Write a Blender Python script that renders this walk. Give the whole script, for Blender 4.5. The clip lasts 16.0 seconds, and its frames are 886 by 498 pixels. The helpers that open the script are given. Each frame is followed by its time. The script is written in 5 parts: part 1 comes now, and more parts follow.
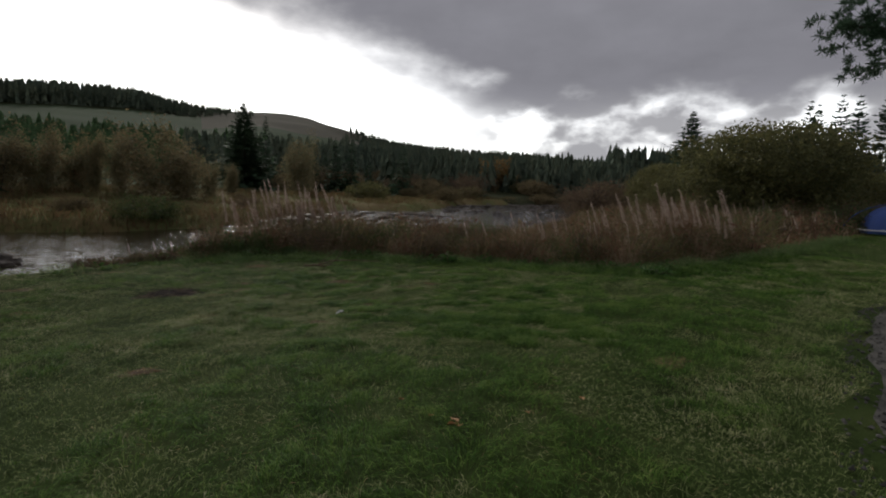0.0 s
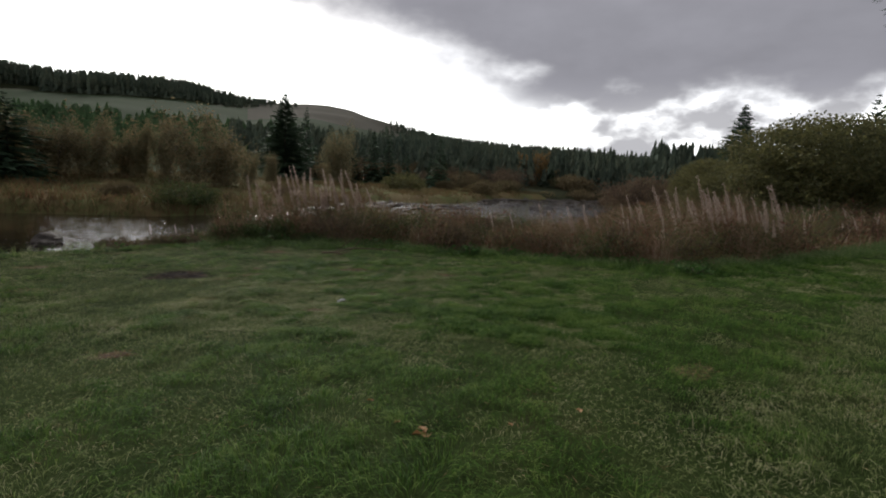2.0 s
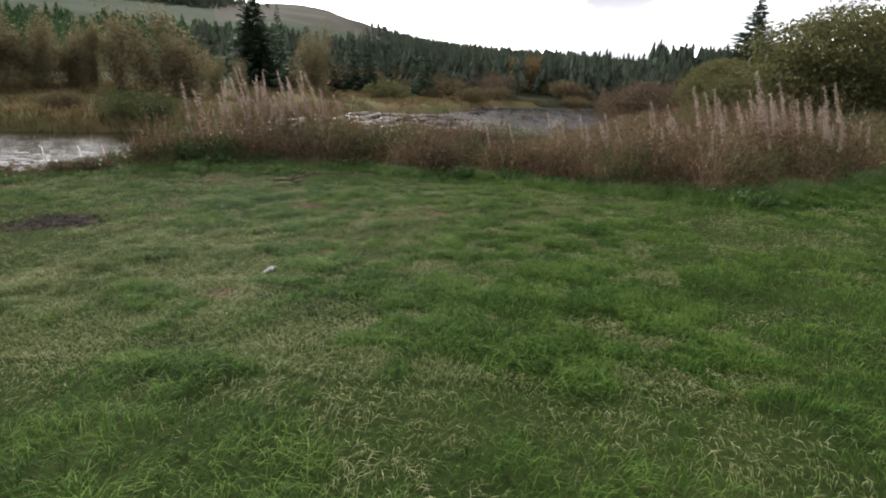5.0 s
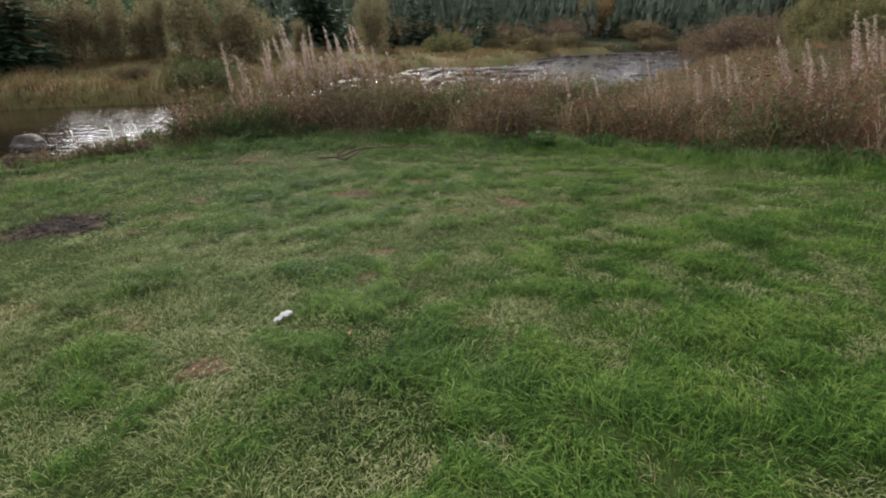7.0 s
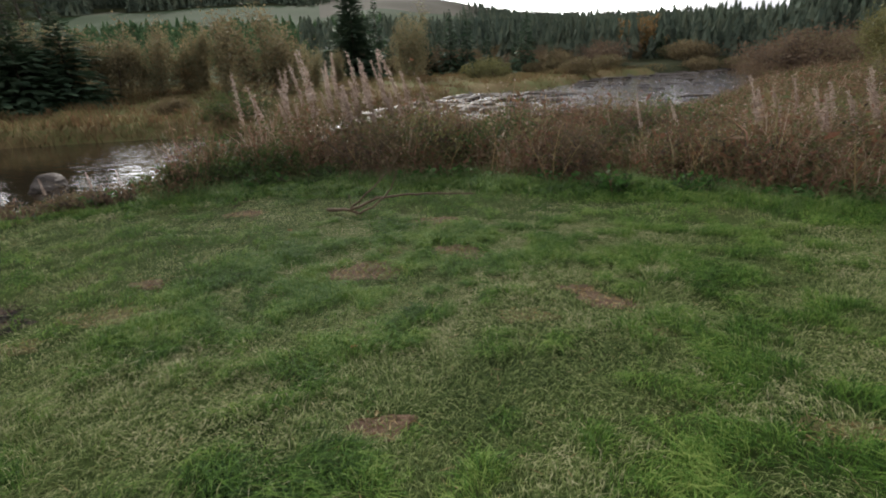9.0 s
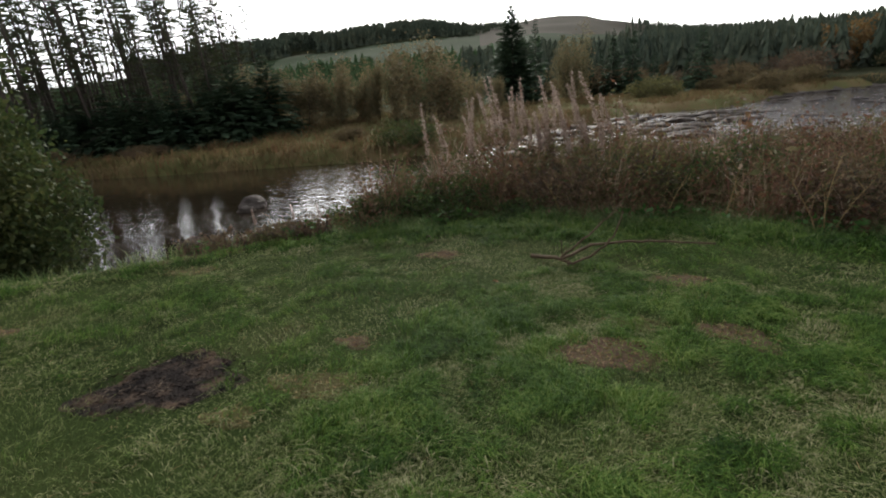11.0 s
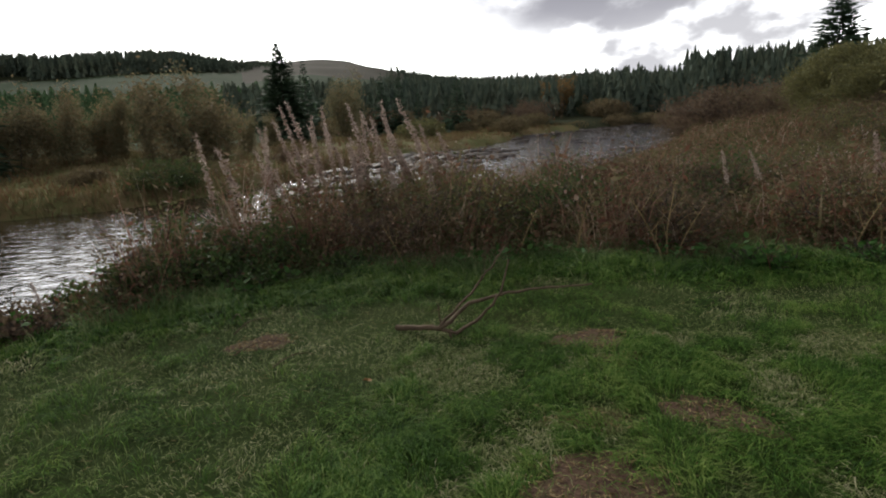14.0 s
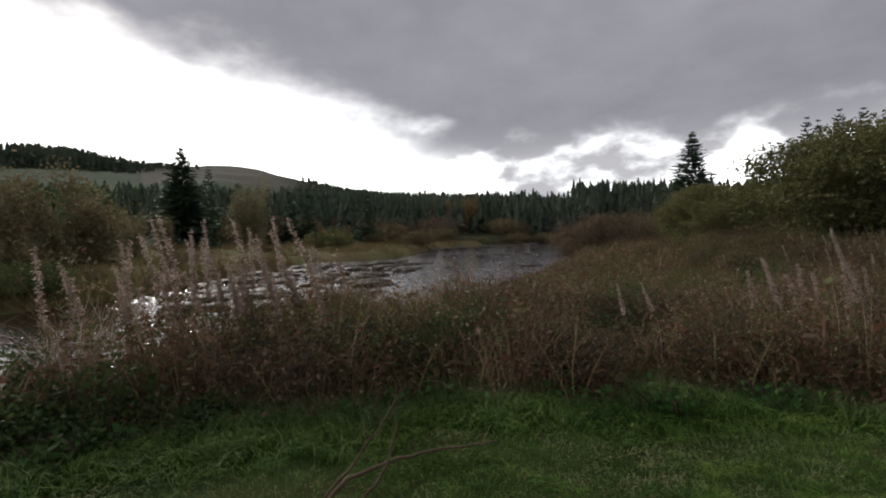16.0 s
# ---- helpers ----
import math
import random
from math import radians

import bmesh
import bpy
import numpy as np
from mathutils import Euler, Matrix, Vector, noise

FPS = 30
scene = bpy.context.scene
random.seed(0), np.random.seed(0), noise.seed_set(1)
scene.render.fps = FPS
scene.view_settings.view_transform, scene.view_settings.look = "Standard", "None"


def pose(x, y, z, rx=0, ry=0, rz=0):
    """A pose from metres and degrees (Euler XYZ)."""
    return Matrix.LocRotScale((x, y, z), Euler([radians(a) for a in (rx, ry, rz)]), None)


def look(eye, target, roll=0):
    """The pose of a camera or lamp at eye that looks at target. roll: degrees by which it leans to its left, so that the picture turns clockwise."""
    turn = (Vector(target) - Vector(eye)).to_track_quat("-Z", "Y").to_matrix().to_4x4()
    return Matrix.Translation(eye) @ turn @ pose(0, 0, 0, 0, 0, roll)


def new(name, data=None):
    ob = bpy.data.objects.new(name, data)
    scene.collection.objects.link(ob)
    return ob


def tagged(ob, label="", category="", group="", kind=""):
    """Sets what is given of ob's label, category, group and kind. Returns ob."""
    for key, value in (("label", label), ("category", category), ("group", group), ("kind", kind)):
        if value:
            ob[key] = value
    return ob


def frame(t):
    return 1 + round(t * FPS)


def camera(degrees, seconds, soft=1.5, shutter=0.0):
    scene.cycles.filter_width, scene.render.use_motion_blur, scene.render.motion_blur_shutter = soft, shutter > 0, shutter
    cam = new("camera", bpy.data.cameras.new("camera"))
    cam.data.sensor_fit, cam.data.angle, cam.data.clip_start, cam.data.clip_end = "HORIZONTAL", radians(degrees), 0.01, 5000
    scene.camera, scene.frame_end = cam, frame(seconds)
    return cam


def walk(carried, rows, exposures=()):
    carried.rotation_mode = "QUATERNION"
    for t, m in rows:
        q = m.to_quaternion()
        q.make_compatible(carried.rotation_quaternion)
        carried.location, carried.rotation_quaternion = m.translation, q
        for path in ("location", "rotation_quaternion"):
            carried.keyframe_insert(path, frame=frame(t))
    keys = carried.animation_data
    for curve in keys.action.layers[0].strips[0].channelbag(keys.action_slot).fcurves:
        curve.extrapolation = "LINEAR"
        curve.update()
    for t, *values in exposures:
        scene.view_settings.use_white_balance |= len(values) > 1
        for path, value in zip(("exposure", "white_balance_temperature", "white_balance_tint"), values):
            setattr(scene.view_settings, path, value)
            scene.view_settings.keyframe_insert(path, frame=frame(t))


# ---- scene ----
cam = camera(84.3, 16.0, soft=2.0)
PATH = [
    (0, (0.940, -0.178, 1.635), (0.788, 1.805, 1.425), 2.1),
    (0.5, (0.946, -0.157, 1.632), (0.750, 1.828, 1.480), 2.3),
    (1, (0.938, -0.136, 1.607), (0.774, 1.850, 1.443), 3.2),
    (1.5, (1.138, 0.045, 1.577), (0.891, 2.020, 1.377), 3.7),
    (2, (1.298, 0.370, 1.522), (0.999, 2.332, 1.279), 3.3),
    (2.5, (1.205, 0.769, 1.523), (0.941, 2.726, 1.207), 3.3),
    (3, (1.252, 1.290, 1.483), (0.988, 3.242, 1.136), 4.1),
    (3.5, (1.188, 1.709, 1.466), (0.958, 3.661, 1.096), 5.7),
    (4, (1.050, 2.105, 1.483), (0.831, 4.033, 0.999), 5.2),
    (4.2, (1.019, 2.295, 1.440), (0.800, 4.214, 0.922), 4.7),
    (6.3, (0.704, 3.795, 1.484), (0.447, 5.656, 0.796), 0.2),
    (6.5, (0.638, 3.977, 1.518), (0.342, 5.819, 0.799), 0.3),
    (7, (0.549, 4.555, 1.437), (0.086, 6.348, 0.682), -0.5),
    (7.5, (0.366, 4.970, 1.465), (-0.179, 6.747, 0.725), -0.8),
    (8, (0.246, 5.425, 1.481), (-0.266, 7.218, 0.757), -0.5),
    (8.2, (0.207, 5.660, 1.441), (-0.307, 7.455, 0.725), -0.7),
    (10.3, (-0.648, 7.196, 1.364), (-1.558, 8.884, 0.796), -4.1),
    (10.5, (-0.769, 7.172, 1.387), (-1.723, 8.836, 0.820), -4.1),
    (11, (-1.170, 7.099, 1.464), (-2.314, 8.645, 0.916), -4.1),
    (11.5, (-1.535, 7.226, 1.373), (-2.845, 8.639, 0.840), -3.9),
    (12, (-1.875, 7.405, 1.363), (-3.108, 8.884, 0.822), -2.4),
    (12.5, (-2.116, 7.502, 1.382), (-3.066, 9.178, 0.843), -1.3),
    (13, (-2.201, 7.814, 1.319), (-2.973, 9.585, 0.802), -3.4),
    (13.5, (-2.327, 8.077, 1.263), (-2.956, 9.901, 0.737), -3.9),
    (14, (-2.416, 8.260, 1.364), (-2.779, 10.173, 0.907), -3.6),
    (14.5, (-2.307, 8.546, 1.399), (-2.378, 10.528, 1.137), -5.4),
    (15, (-2.277, 8.813, 1.534), (-2.311, 10.807, 1.389), -4.6),
    (15.5, (-2.312, 8.880, 1.562), (-2.324, 10.878, 1.494), -2.8),
    (16, (-2.313, 8.916, 1.556), (-2.294, 10.915, 1.525), -1.2),
]
EXPOSURES = [(0, -0.42), (1.5, -0.24), (2.0, 0.0), (2.5, 0.32), (3.0, 0.7), (3.5, 1.0), (4.2, 1.12), (6.3, 0.98), (6.6, 1.06), (7.0, 1.32), (7.5, 1.25), (8.2, 1.18), (10.5, 0.7), (11.5, 0.52), (12.5, 0.32), (13.5, 0.08), (14.0, 0.36), (14.5, 0.16), (15, 0.06), (16, 0.04)]
walk(cam, [(t, look(eye, target, roll)) for t, eye, target, roll in PATH], EXPOSURES)

# ---- world, sun, exposure ----
SUN_AZ, SUN_EL = -32.0, 30.0


def make_world():
    w = bpy.data.worlds.new("world")
    scene.world = w
    w.use_nodes = True
    t = w.node_tree
    t.nodes.clear()
    n, l = t.nodes, t.links
    out = n.new("ShaderNodeOutputWorld")
    bg = n.new("ShaderNodeBackground")
    sky = n.new("ShaderNodeTexSky")
    sky.sky_type, sky.sun_disc = "NISHITA", False
    sky.sun_elevation, sky.sun_rotation = radians(SUN_EL), radians(SUN_AZ)
    co = n.new("ShaderNodeTexCoord")
    sep = n.new("ShaderNodeSeparateXYZ")
    l.new(co.outputs["Generated"], sep.inputs[0])

    def m(op, a, b=None, clamp=False):
        k = n.new("ShaderNodeMath")
        k.operation, k.use_clamp = op, clamp
        for i, v in enumerate((a, b)):
            if v is None:
                continue
            if isinstance(v, (int, float)):
                k.inputs[i].default_value = v
            else:
                l.new(v, k.inputs[i])
        return k.outputs[0]

    def ramp(v, a, b):
        k = n.new("ShaderNodeMapRange")
        k.interpolation_type = "SMOOTHSTEP"
        l.new(v, k.inputs[0])
        k.inputs[1].default_value, k.inputs[2].default_value = a, b
        return k.outputs[0]

    # the cloud deck as a plane overhead: place on it = direction over height
    z = m("MAXIMUM", m("ADD", sep.outputs[2], 0.02), 0.03)
    u, v = m("DIVIDE", sep.outputs[0], z), m("DIVIDE", sep.outputs[1], z)
    plane = n.new("ShaderNodeCombineXYZ")
    l.new(u, plane.inputs[0])
    l.new(v, plane.inputs[1])
    big = n.new("ShaderNodeTexNoise")
    big.inputs["Scale"].default_value, big.inputs["Detail"].default_value = 0.55, 6
    small = n.new("ShaderNodeTexNoise")
    small.inputs["Scale"].default_value, small.inputs["Detail"].default_value = 1.6, 8
    l.new(plane.outputs[0], big.inputs["Vector"])
    # broken cumulus near the horizon is better drawn by angle
    squash = n.new("ShaderNodeMapping")
    squash.inputs["Scale"].default_value = (5, 5, 9)
    l.new(co.outputs["Generated"], squash.inputs["Vector"])
    l.new(squash.outputs[0], small.inputs["Vector"])
    r = m("SQRT", m("ADD", m("MULTIPLY", u, u), m("MULTIPLY", v, v)))
    side = m("ADD", m("SUBTRACT", u, m("MULTIPLY", v, 0.62)), 3.7)
    edge = m("MINIMUM", side, m("SUBTRACT", 5.5, r))
    wobble = m("MULTIPLY", m("SUBTRACT", big.outputs[0], 0.5), 2.0)
    fine = m("MULTIPLY", m("SUBTRACT", small.outputs[0], 0.5), 1.2)
    deck = ramp(m("ADD", m("ADD", edge, wobble), fine), -0.3, 1.5)
    broken = m("MULTIPLY", ramp(small.outputs[0], 0.32, 0.58), ramp(sep.outputs[0], -0.22, 0.12))
    cover = deck
    shade = m("ADD", 0.155, m("MULTIPLY", m("ADD", m("MULTIPLY", big.outputs[0], 0.6), m("MULTIPLY", small.outputs[0], 0.4)), 0.32))
    grey = n.new("ShaderNodeCombineColor")
    l.new(m("MULTIPLY", shade, 0.955), grey.inputs[0])
    l.new(m("MULTIPLY", shade, 0.95), grey.inputs[1])
    l.new(m("MULTIPLY", shade, 1.07), grey.inputs[2])
    # thin bright cloud with the sky behind it
    thin = n.new("ShaderNodeMixRGB")
    thin.blend_type = "ADD"
    thin.inputs[0].default_value = 0.05
    thin.inputs[1].default_value = (2.3, 2.28, 2.25, 1)
    l.new(sky.outputs[0], thin.inputs[2])
    puffs = n.new("ShaderNodeMixRGB")
    l.new(broken, puffs.inputs[0])
    l.new(thin.outputs[0], puffs.inputs[1])
    puffs.inputs[2].default_value = (0.52, 0.52, 0.55, 1)
    mix = n.new("ShaderNodeMixRGB")
    l.new(cover, mix.inputs[0])
    l.new(puffs.outputs[0], mix.inputs[1])
    l.new(grey.outputs[0], mix.inputs[2])
    l.new(mix.outputs[0], bg.inputs[0])
    bg.inputs[1].default_value = 1.0
    l.new(bg.outputs[0], out.inputs[0])


make_world()
sun = new("sun", bpy.data.lights.new("sun", "SUN"))
sun.data.energy, sun.data.angle, sun.data.color = 2.4, radians(9), (1.0, 0.95, 0.88)
a, e = radians(SUN_AZ), radians(SUN_EL)
sun.matrix_world = look((0, 0, 0), (-math.sin(a) * math.cos(e), -math.cos(a) * math.cos(e), -math.sin(e)))
scene.view_settings.exposure = 0.0

# ---- materials ----


def material(name, colors, rough=0.8, scale=3.0, bump=0.3, island=False, spec=0.3, metal=0.0, translucent=0.0, bump_scale=40.0, per_object=0.0, each=0.55):
    """A rough natural surface: colours spread over two scales of noise, or leaf by leaf."""
    m = bpy.data.materials.new(name)
    m.use_nodes = True
    n, l = m.node_tree.nodes, m.node_tree.links
    p = n["Principled BSDF"]
    p.inputs["Roughness"].default_value, p.inputs["Metallic"].default_value = rough, metal
    p.inputs["Specular IOR Level"].default_value = spec
    geo = n.new("ShaderNodeNewGeometry")
    big, fine = n.new("ShaderNodeTexNoise"), n.new("ShaderNodeTexNoise")
    big.inputs["Scale"].default_value, big.inputs["Detail"].default_value = scale, 5
    fine.inputs["Scale"].default_value, fine.inputs["Detail"].default_value = bump_scale, 4
    for k in (big, fine):
        l.new(geo.outputs["Position"], k.inputs["Vector"])
    add = n.new("ShaderNodeMath")
    add.operation = "MULTIPLY_ADD"
    add.use_clamp = True
    ramp = n.new("ShaderNodeValToRGB")
    els = ramp.color_ramp.elements
    while len(els) < len(colors):
        els.new(0.5)
    for i, c in enumerate(colors):
        els[i].position = i / max(1, len(colors) - 1)
        els[i].color = (*c, 1)
    if island:
        # half by leaf, half by place
        half = n.new("ShaderNodeMath")
        half.operation = "MULTIPLY_ADD"
        l.new(big.outputs[0], half.inputs[0])
        half.inputs[1].default_value, half.inputs[2].default_value = 1.3, -0.125 - each / 2
        l.new(geo.outputs["Random Per Island"], add.inputs[0])
        add.inputs[1].default_value = each
        l.new(half.outputs[0], add.inputs[2])
    else:
        l.new(fine.outputs[0], add.inputs[0])
        add.inputs[1].default_value = 0.7
        sub = n.new("ShaderNodeMath")
        sub.operation = "MULTIPLY_ADD"
        l.new(big.outputs[0], sub.inputs[0])
        sub.inputs[1].default_value, sub.inputs[2].default_value = 1.6, -0.65
        l.new(sub.outputs[0], add.inputs[2])
    last = add.outputs[0]
    if per_object:
        info = n.new("ShaderNodeObjectInfo")
        k = n.new("ShaderNodeMath")
        k.operation, k.use_clamp = "MULTIPLY_ADD", True
        l.new(info.outputs["Random"], k.inputs[0])
        k.inputs[1].default_value = per_object
        k2 = n.new("ShaderNodeMath")
        k2.operation = "SUBTRACT"
        l.new(last, k2.inputs[0])
        k2.inputs[1].default_value = per_object / 2
        l.new(k2.outputs[0], k.inputs[2])
        last = k.outputs[0]
    l.new(last, ramp.inputs[0])
    l.new(ramp.outputs[0], p.inputs["Base Color"])
    if bump and not island:
        b = n.new("ShaderNodeBump")
        b.inputs["Strength"].default_value, b.inputs["Distance"].default_value = bump, 0.02
        l.new(fine.outputs[0], b.inputs["Height"])
        l.new(b.outputs[0], p.inputs["Normal"])
    if translucent:
        tr = n.new("ShaderNodeBsdfTranslucent")
        l.new(ramp.outputs[0], tr.inputs["Color"])
        mx = n.new("ShaderNodeMixShader")
        mx.inputs[0].default_value = translucent
        l.new(p.outputs[0], mx.inputs[1])
        l.new(tr.outputs[0], mx.inputs[2])
        l.new(mx.outputs[0], n["Material Output"].inputs["Surface"])
    return m


def water_material():
    m = bpy.data.materials.new("river_water")
    m.use_nodes = True
    n, l = m.node_tree.nodes, m.node_tree.links
    p = n["Principled BSDF"]
    p.inputs["IOR"].default_value = 1.33
    geo = n.new("ShaderNodeNewGeometry")
    sep = n.new("ShaderNodeSeparateXYZ")
    l.new(geo.outputs["Position"], sep.inputs[0])
    # upstream the water is broken by the ledges
    fast = n.new("ShaderNodeMapRange")
    fast.interpolation_type = "SMOOTHSTEP"
    l.new(sep.outputs[1], fast.inputs[0])
    fast.inputs[1].default_value, fast.inputs[2].default_value = 30, 44
    wave = n.new("ShaderNodeTexNoise")
    wave.inputs["Scale"].default_value, wave.inputs["Detail"].default_value = 1.9, 3.0
    wave.inputs["Distortion"].default_value = 0.6
    stretch = n.new("ShaderNodeMapping")
    stretch.inputs["Rotation"].default_value = (0, 0, radians(40))
    stretch.inputs["Scale"].default_value = (0.6, 1.3, 1)
    l.new(geo.outputs["Position"], stretch.inputs["Vector"])
    l.new(stretch.outputs[0], wave.inputs["Vector"])
    chop = n.new("ShaderNodeTexNoise")
    chop.inputs["Scale"].default_value, chop.inputs["Detail"].default_value = 1.5, 6
    l.new(stretch.outputs[0], chop.inputs["Vector"])
    b1, b2 = n.new("ShaderNodeBump"), n.new("ShaderNodeBump")
    b1.inputs["Distance"].default_value = 0.065
    flow = n.new("ShaderNodeVectorMath")
    flow.operation = "DOT_PRODUCT"
    l.new(geo.outputs["Position"], flow.inputs[0])
    flow.inputs[1].default_value = (0.6, 0.8, 0)
    run = n.new("ShaderNodeMapRange")
    run.interpolation_type = "SMOOTHSTEP"
    l.new(flow.outputs["Value"], run.inputs[0])
    run.inputs[1].default_value, run.inputs[2].default_value = 2.0, 6.0
    run.inputs[3].default_value, run.inputs[4].default_value = 0.24, 1.0
    l.new(run.outputs[0], b1.inputs["Strength"])
    l.new(wave.outputs[0], b1.inputs["Height"])
    k = n.new("ShaderNodeMath")
    k.operation = "MULTIPLY"
    l.new(fast.outputs[0], k.inputs[0])
    k.inputs[1].default_value = 0.5
    l.new(k.outputs[0], b2.inputs["Strength"])
    b2.inputs["Distance"].default_value = 0.16
    l.new(chop.outputs[0], b2.inputs["Height"])
    l.new(b1.outputs[0], b2.inputs["Normal"])
    l.new(b2.outputs[0], p.inputs["Normal"])
    foam = n.new("ShaderNodeMapRange")
    l.new(chop.outputs[0], foam.inputs[0])
    foam.inputs[1].default_value, foam.inputs[2].default_value = 0.60, 0.72
    f2 = n.new("ShaderNodeMath")
    f2.operation = "MULTIPLY"
    l.new(foam.outputs[0], f2.inputs[0])
    l.new(fast.outputs[0], f2.inputs[1])
    mix = n.new("ShaderNodeMixRGB")
    l.new(f2.outputs[0], mix.inputs[0])
    mix.inputs[1].default_value, mix.inputs[2].default_value = (0.022, 0.016, 0.010, 1), (0.34, 0.34, 0.35, 1)
    l.new(mix.outputs[0], p.inputs["Base Color"])
    r = n.new("ShaderNodeMapRange")
    l.new(f2.outputs[0], r.inputs[0])
    r.inputs[3].default_value, r.inputs[4].default_value = 0.0, 0.5
    ruffle = n.new("ShaderNodeMath")
    ruffle.operation = "MULTIPLY_ADD"
    l.new(run.outputs[0], ruffle.inputs[0])
    ruffle.inputs[1].default_value = 0.05
    l.new(r.outputs[0], ruffle.inputs[2])
    l.new(ruffle.outputs[0], p.inputs["Roughness"])
    return m


M_LAWN = material("lawn_soil", [(0.017, 0.02, 0.008), (0.027, 0.044, 0.012), (0.04, 0.058, 0.017), (0.056, 0.054, 0.024)], 0.95, 0.9, 0.6, bump_scale=60, spec=0.03)
M_WEEDSOIL = material("leaf_litter", [(0.05, 0.035, 0.02), (0.10, 0.07, 0.035), (0.075, 0.08, 0.03)], 0.95, 1.2, 0.6, spec=0.08)
M_BED = material("river_bed", [(0.03, 0.025, 0.018), (0.09, 0.075, 0.055)], 0.7, 1.0, 0.5, bump_scale=8)
M_MEADOW = material("rough_meadow", [(0.065, 0.05, 0.022), (0.14, 0.105, 0.05), (0.10, 0.115, 0.042), (0.16, 0.12, 0.055)], 0.95, 0.18, 0.6, bump_scale=3, spec=0.03)
M_HILL = material("hill_pasture", [(0.022, 0.033, 0.016), (0.031, 0.053, 0.024), (0.039, 0.062, 0.028)], 0.95, 0.02, 0.5, bump_scale=0.6, spec=0.03)
M_MOOR = material("heather_moor", [(0.05, 0.048, 0.036), (0.075, 0.07, 0.05)], 0.95, 0.02, 0.5, bump_scale=0.4, spec=0.03)
M_FORESTFLOOR = material("forest_floor", [(0.02, 0.025, 0.012), (0.04, 0.045, 0.02)], 0.95, 0.1, 0.3, bump_scale=1, spec=0.03)
M_WATER = water_material()
M_GRASS = material("worn_grass_blade", [(0.03, 0.05, 0.016), (0.105, 0.155, 0.045), (0.22, 0.265, 0.095), (0.44, 0.42, 0.25)], 0.75, 1.3, 0, True, 0.1, translucent=0.35, each=0.8)
M_LUSH = material("lush_grass_blade", [(0.014, 0.038, 0.008), (0.05, 0.118, 0.019), (0.108, 0.205, 0.034), (0.22, 0.3, 0.075)], 0.7, 1.7, 0, True, 0.1, translucent=0.35, each=0.8)
M_LONGGRASS = material("long_grass", [(0.05, 0.095, 0.034), (0.13, 0.205, 0.07), (0.25, 0.285, 0.13)], 0.65, 1.5, 0, True, 0.15, translucent=0.4, each=0.8)
M_NETTLE = material("nettle_leaf", [(0.03, 0.038, 0.016), (0.068, 0.082, 0.03), (0.125, 0.12, 0.048)], 0.7, 1.2, 0, True, 0.12, translucent=0.35, each=0.7)
M_STRAW = material("dry_straw", [(0.20, 0.14, 0.06), (0.30, 0.22, 0.10), (0.16, 0.11, 0.05)], 0.8, 3, 0, True)
M_WEED = material("dead_weed", [(0.035, 0.022, 0.017), (0.15, 0.08, 0.054), (0.26, 0.155, 0.11), (0.14, 0.128, 0.058), (0.47, 0.36, 0.285)], 0.8, 0.9, 0, True, translucent=0.35, each=0.8, spec=0.12)
M_WEEDLEAF = material("weed_leaf", [(0.035, 0.022, 0.017), (0.18, 0.085, 0.052), (0.14, 0.105, 0.055), (0.095, 0.115, 0.045), (0.30, 0.21, 0.14)], 0.7, 0.8, 0, True, translucent=0.35, each=0.8, spec=0.12)
M_STEM = material("dry_stem", [(0.10, 0.05, 0.03), (0.20, 0.12, 0.07)], 0.8, 4, 0.2)
M_FLUFF = material("seed_fluff", [(0.24, 0.175, 0.14), (0.38, 0.30, 0.25), (0.54, 0.46, 0.40)], 0.95, 3, 0, True, translucent=0.45)
M_BRAMBLE = material("bramble_leaf", [(0.037, 0.065, 0.022), (0.062, 0.105, 0.032), (0.105, 0.123, 0.041)], 0.65, 2, 0, True, 0.15, translucent=0.3)
M_DOCK = material("broad_leaf", [(0.04, 0.10, 0.022), (0.07, 0.15, 0.035)], 0.65, 2, 0, True, 0.15, translucent=0.3)
M_BARK = material("dark_bark", [(0.035, 0.028, 0.022), (0.09, 0.075, 0.06)], 0.9, 6, 0.5)
M_SPRUCE = material("spruce_needles", [(0.033, 0.058, 0.037), (0.055, 0.094, 0.055), (0.081, 0.12, 0.069)], 0.7, 0.5, 0, True, translucent=0.2, per_object=0.3, spec=0.05)
# paler and greyer than the near spruce: distance haze put into the colour
M_FARSPRUCE = material("hazed_conifer", [(0.052, 0.073, 0.057), (0.085, 0.109, 0.078), (0.117, 0.131, 0.085)], 0.8, 0.03, 0, True, translucent=0.25, spec=0.03)
M_YOUNG = material("young_conifer", [(0.045, 0.08, 0.039), (0.07, 0.125, 0.055), (0.09, 0.145, 0.066)], 0.8, 0.05, 0, True, translucent=0.2, spec=0.03)
M_LARCH = material("larch_needles", [(0.03, 0.045, 0.024), (0.055, 0.07, 0.032), (0.08, 0.085, 0.036)], 0.7, 0.3, 0, True, translucent=0.2, spec=0.08)
M_BIRCH = material("autumn_birch_leaf", [(0.134, 0.121, 0.071), (0.217, 0.169, 0.093), (0.155, 0.164, 0.093), (0.269, 0.19, 0.101)], 0.7, 0.3, 0, True, translucent=0.42, per_object=0.7, spec=0.08)
M_OCHRE = material("ochre_leaf", [(0.14, 0.09, 0.035), (0.2, 0.125, 0.045), (0.13, 0.095, 0.04)], 0.7, 0.3, 0, True, translucent=0.25)
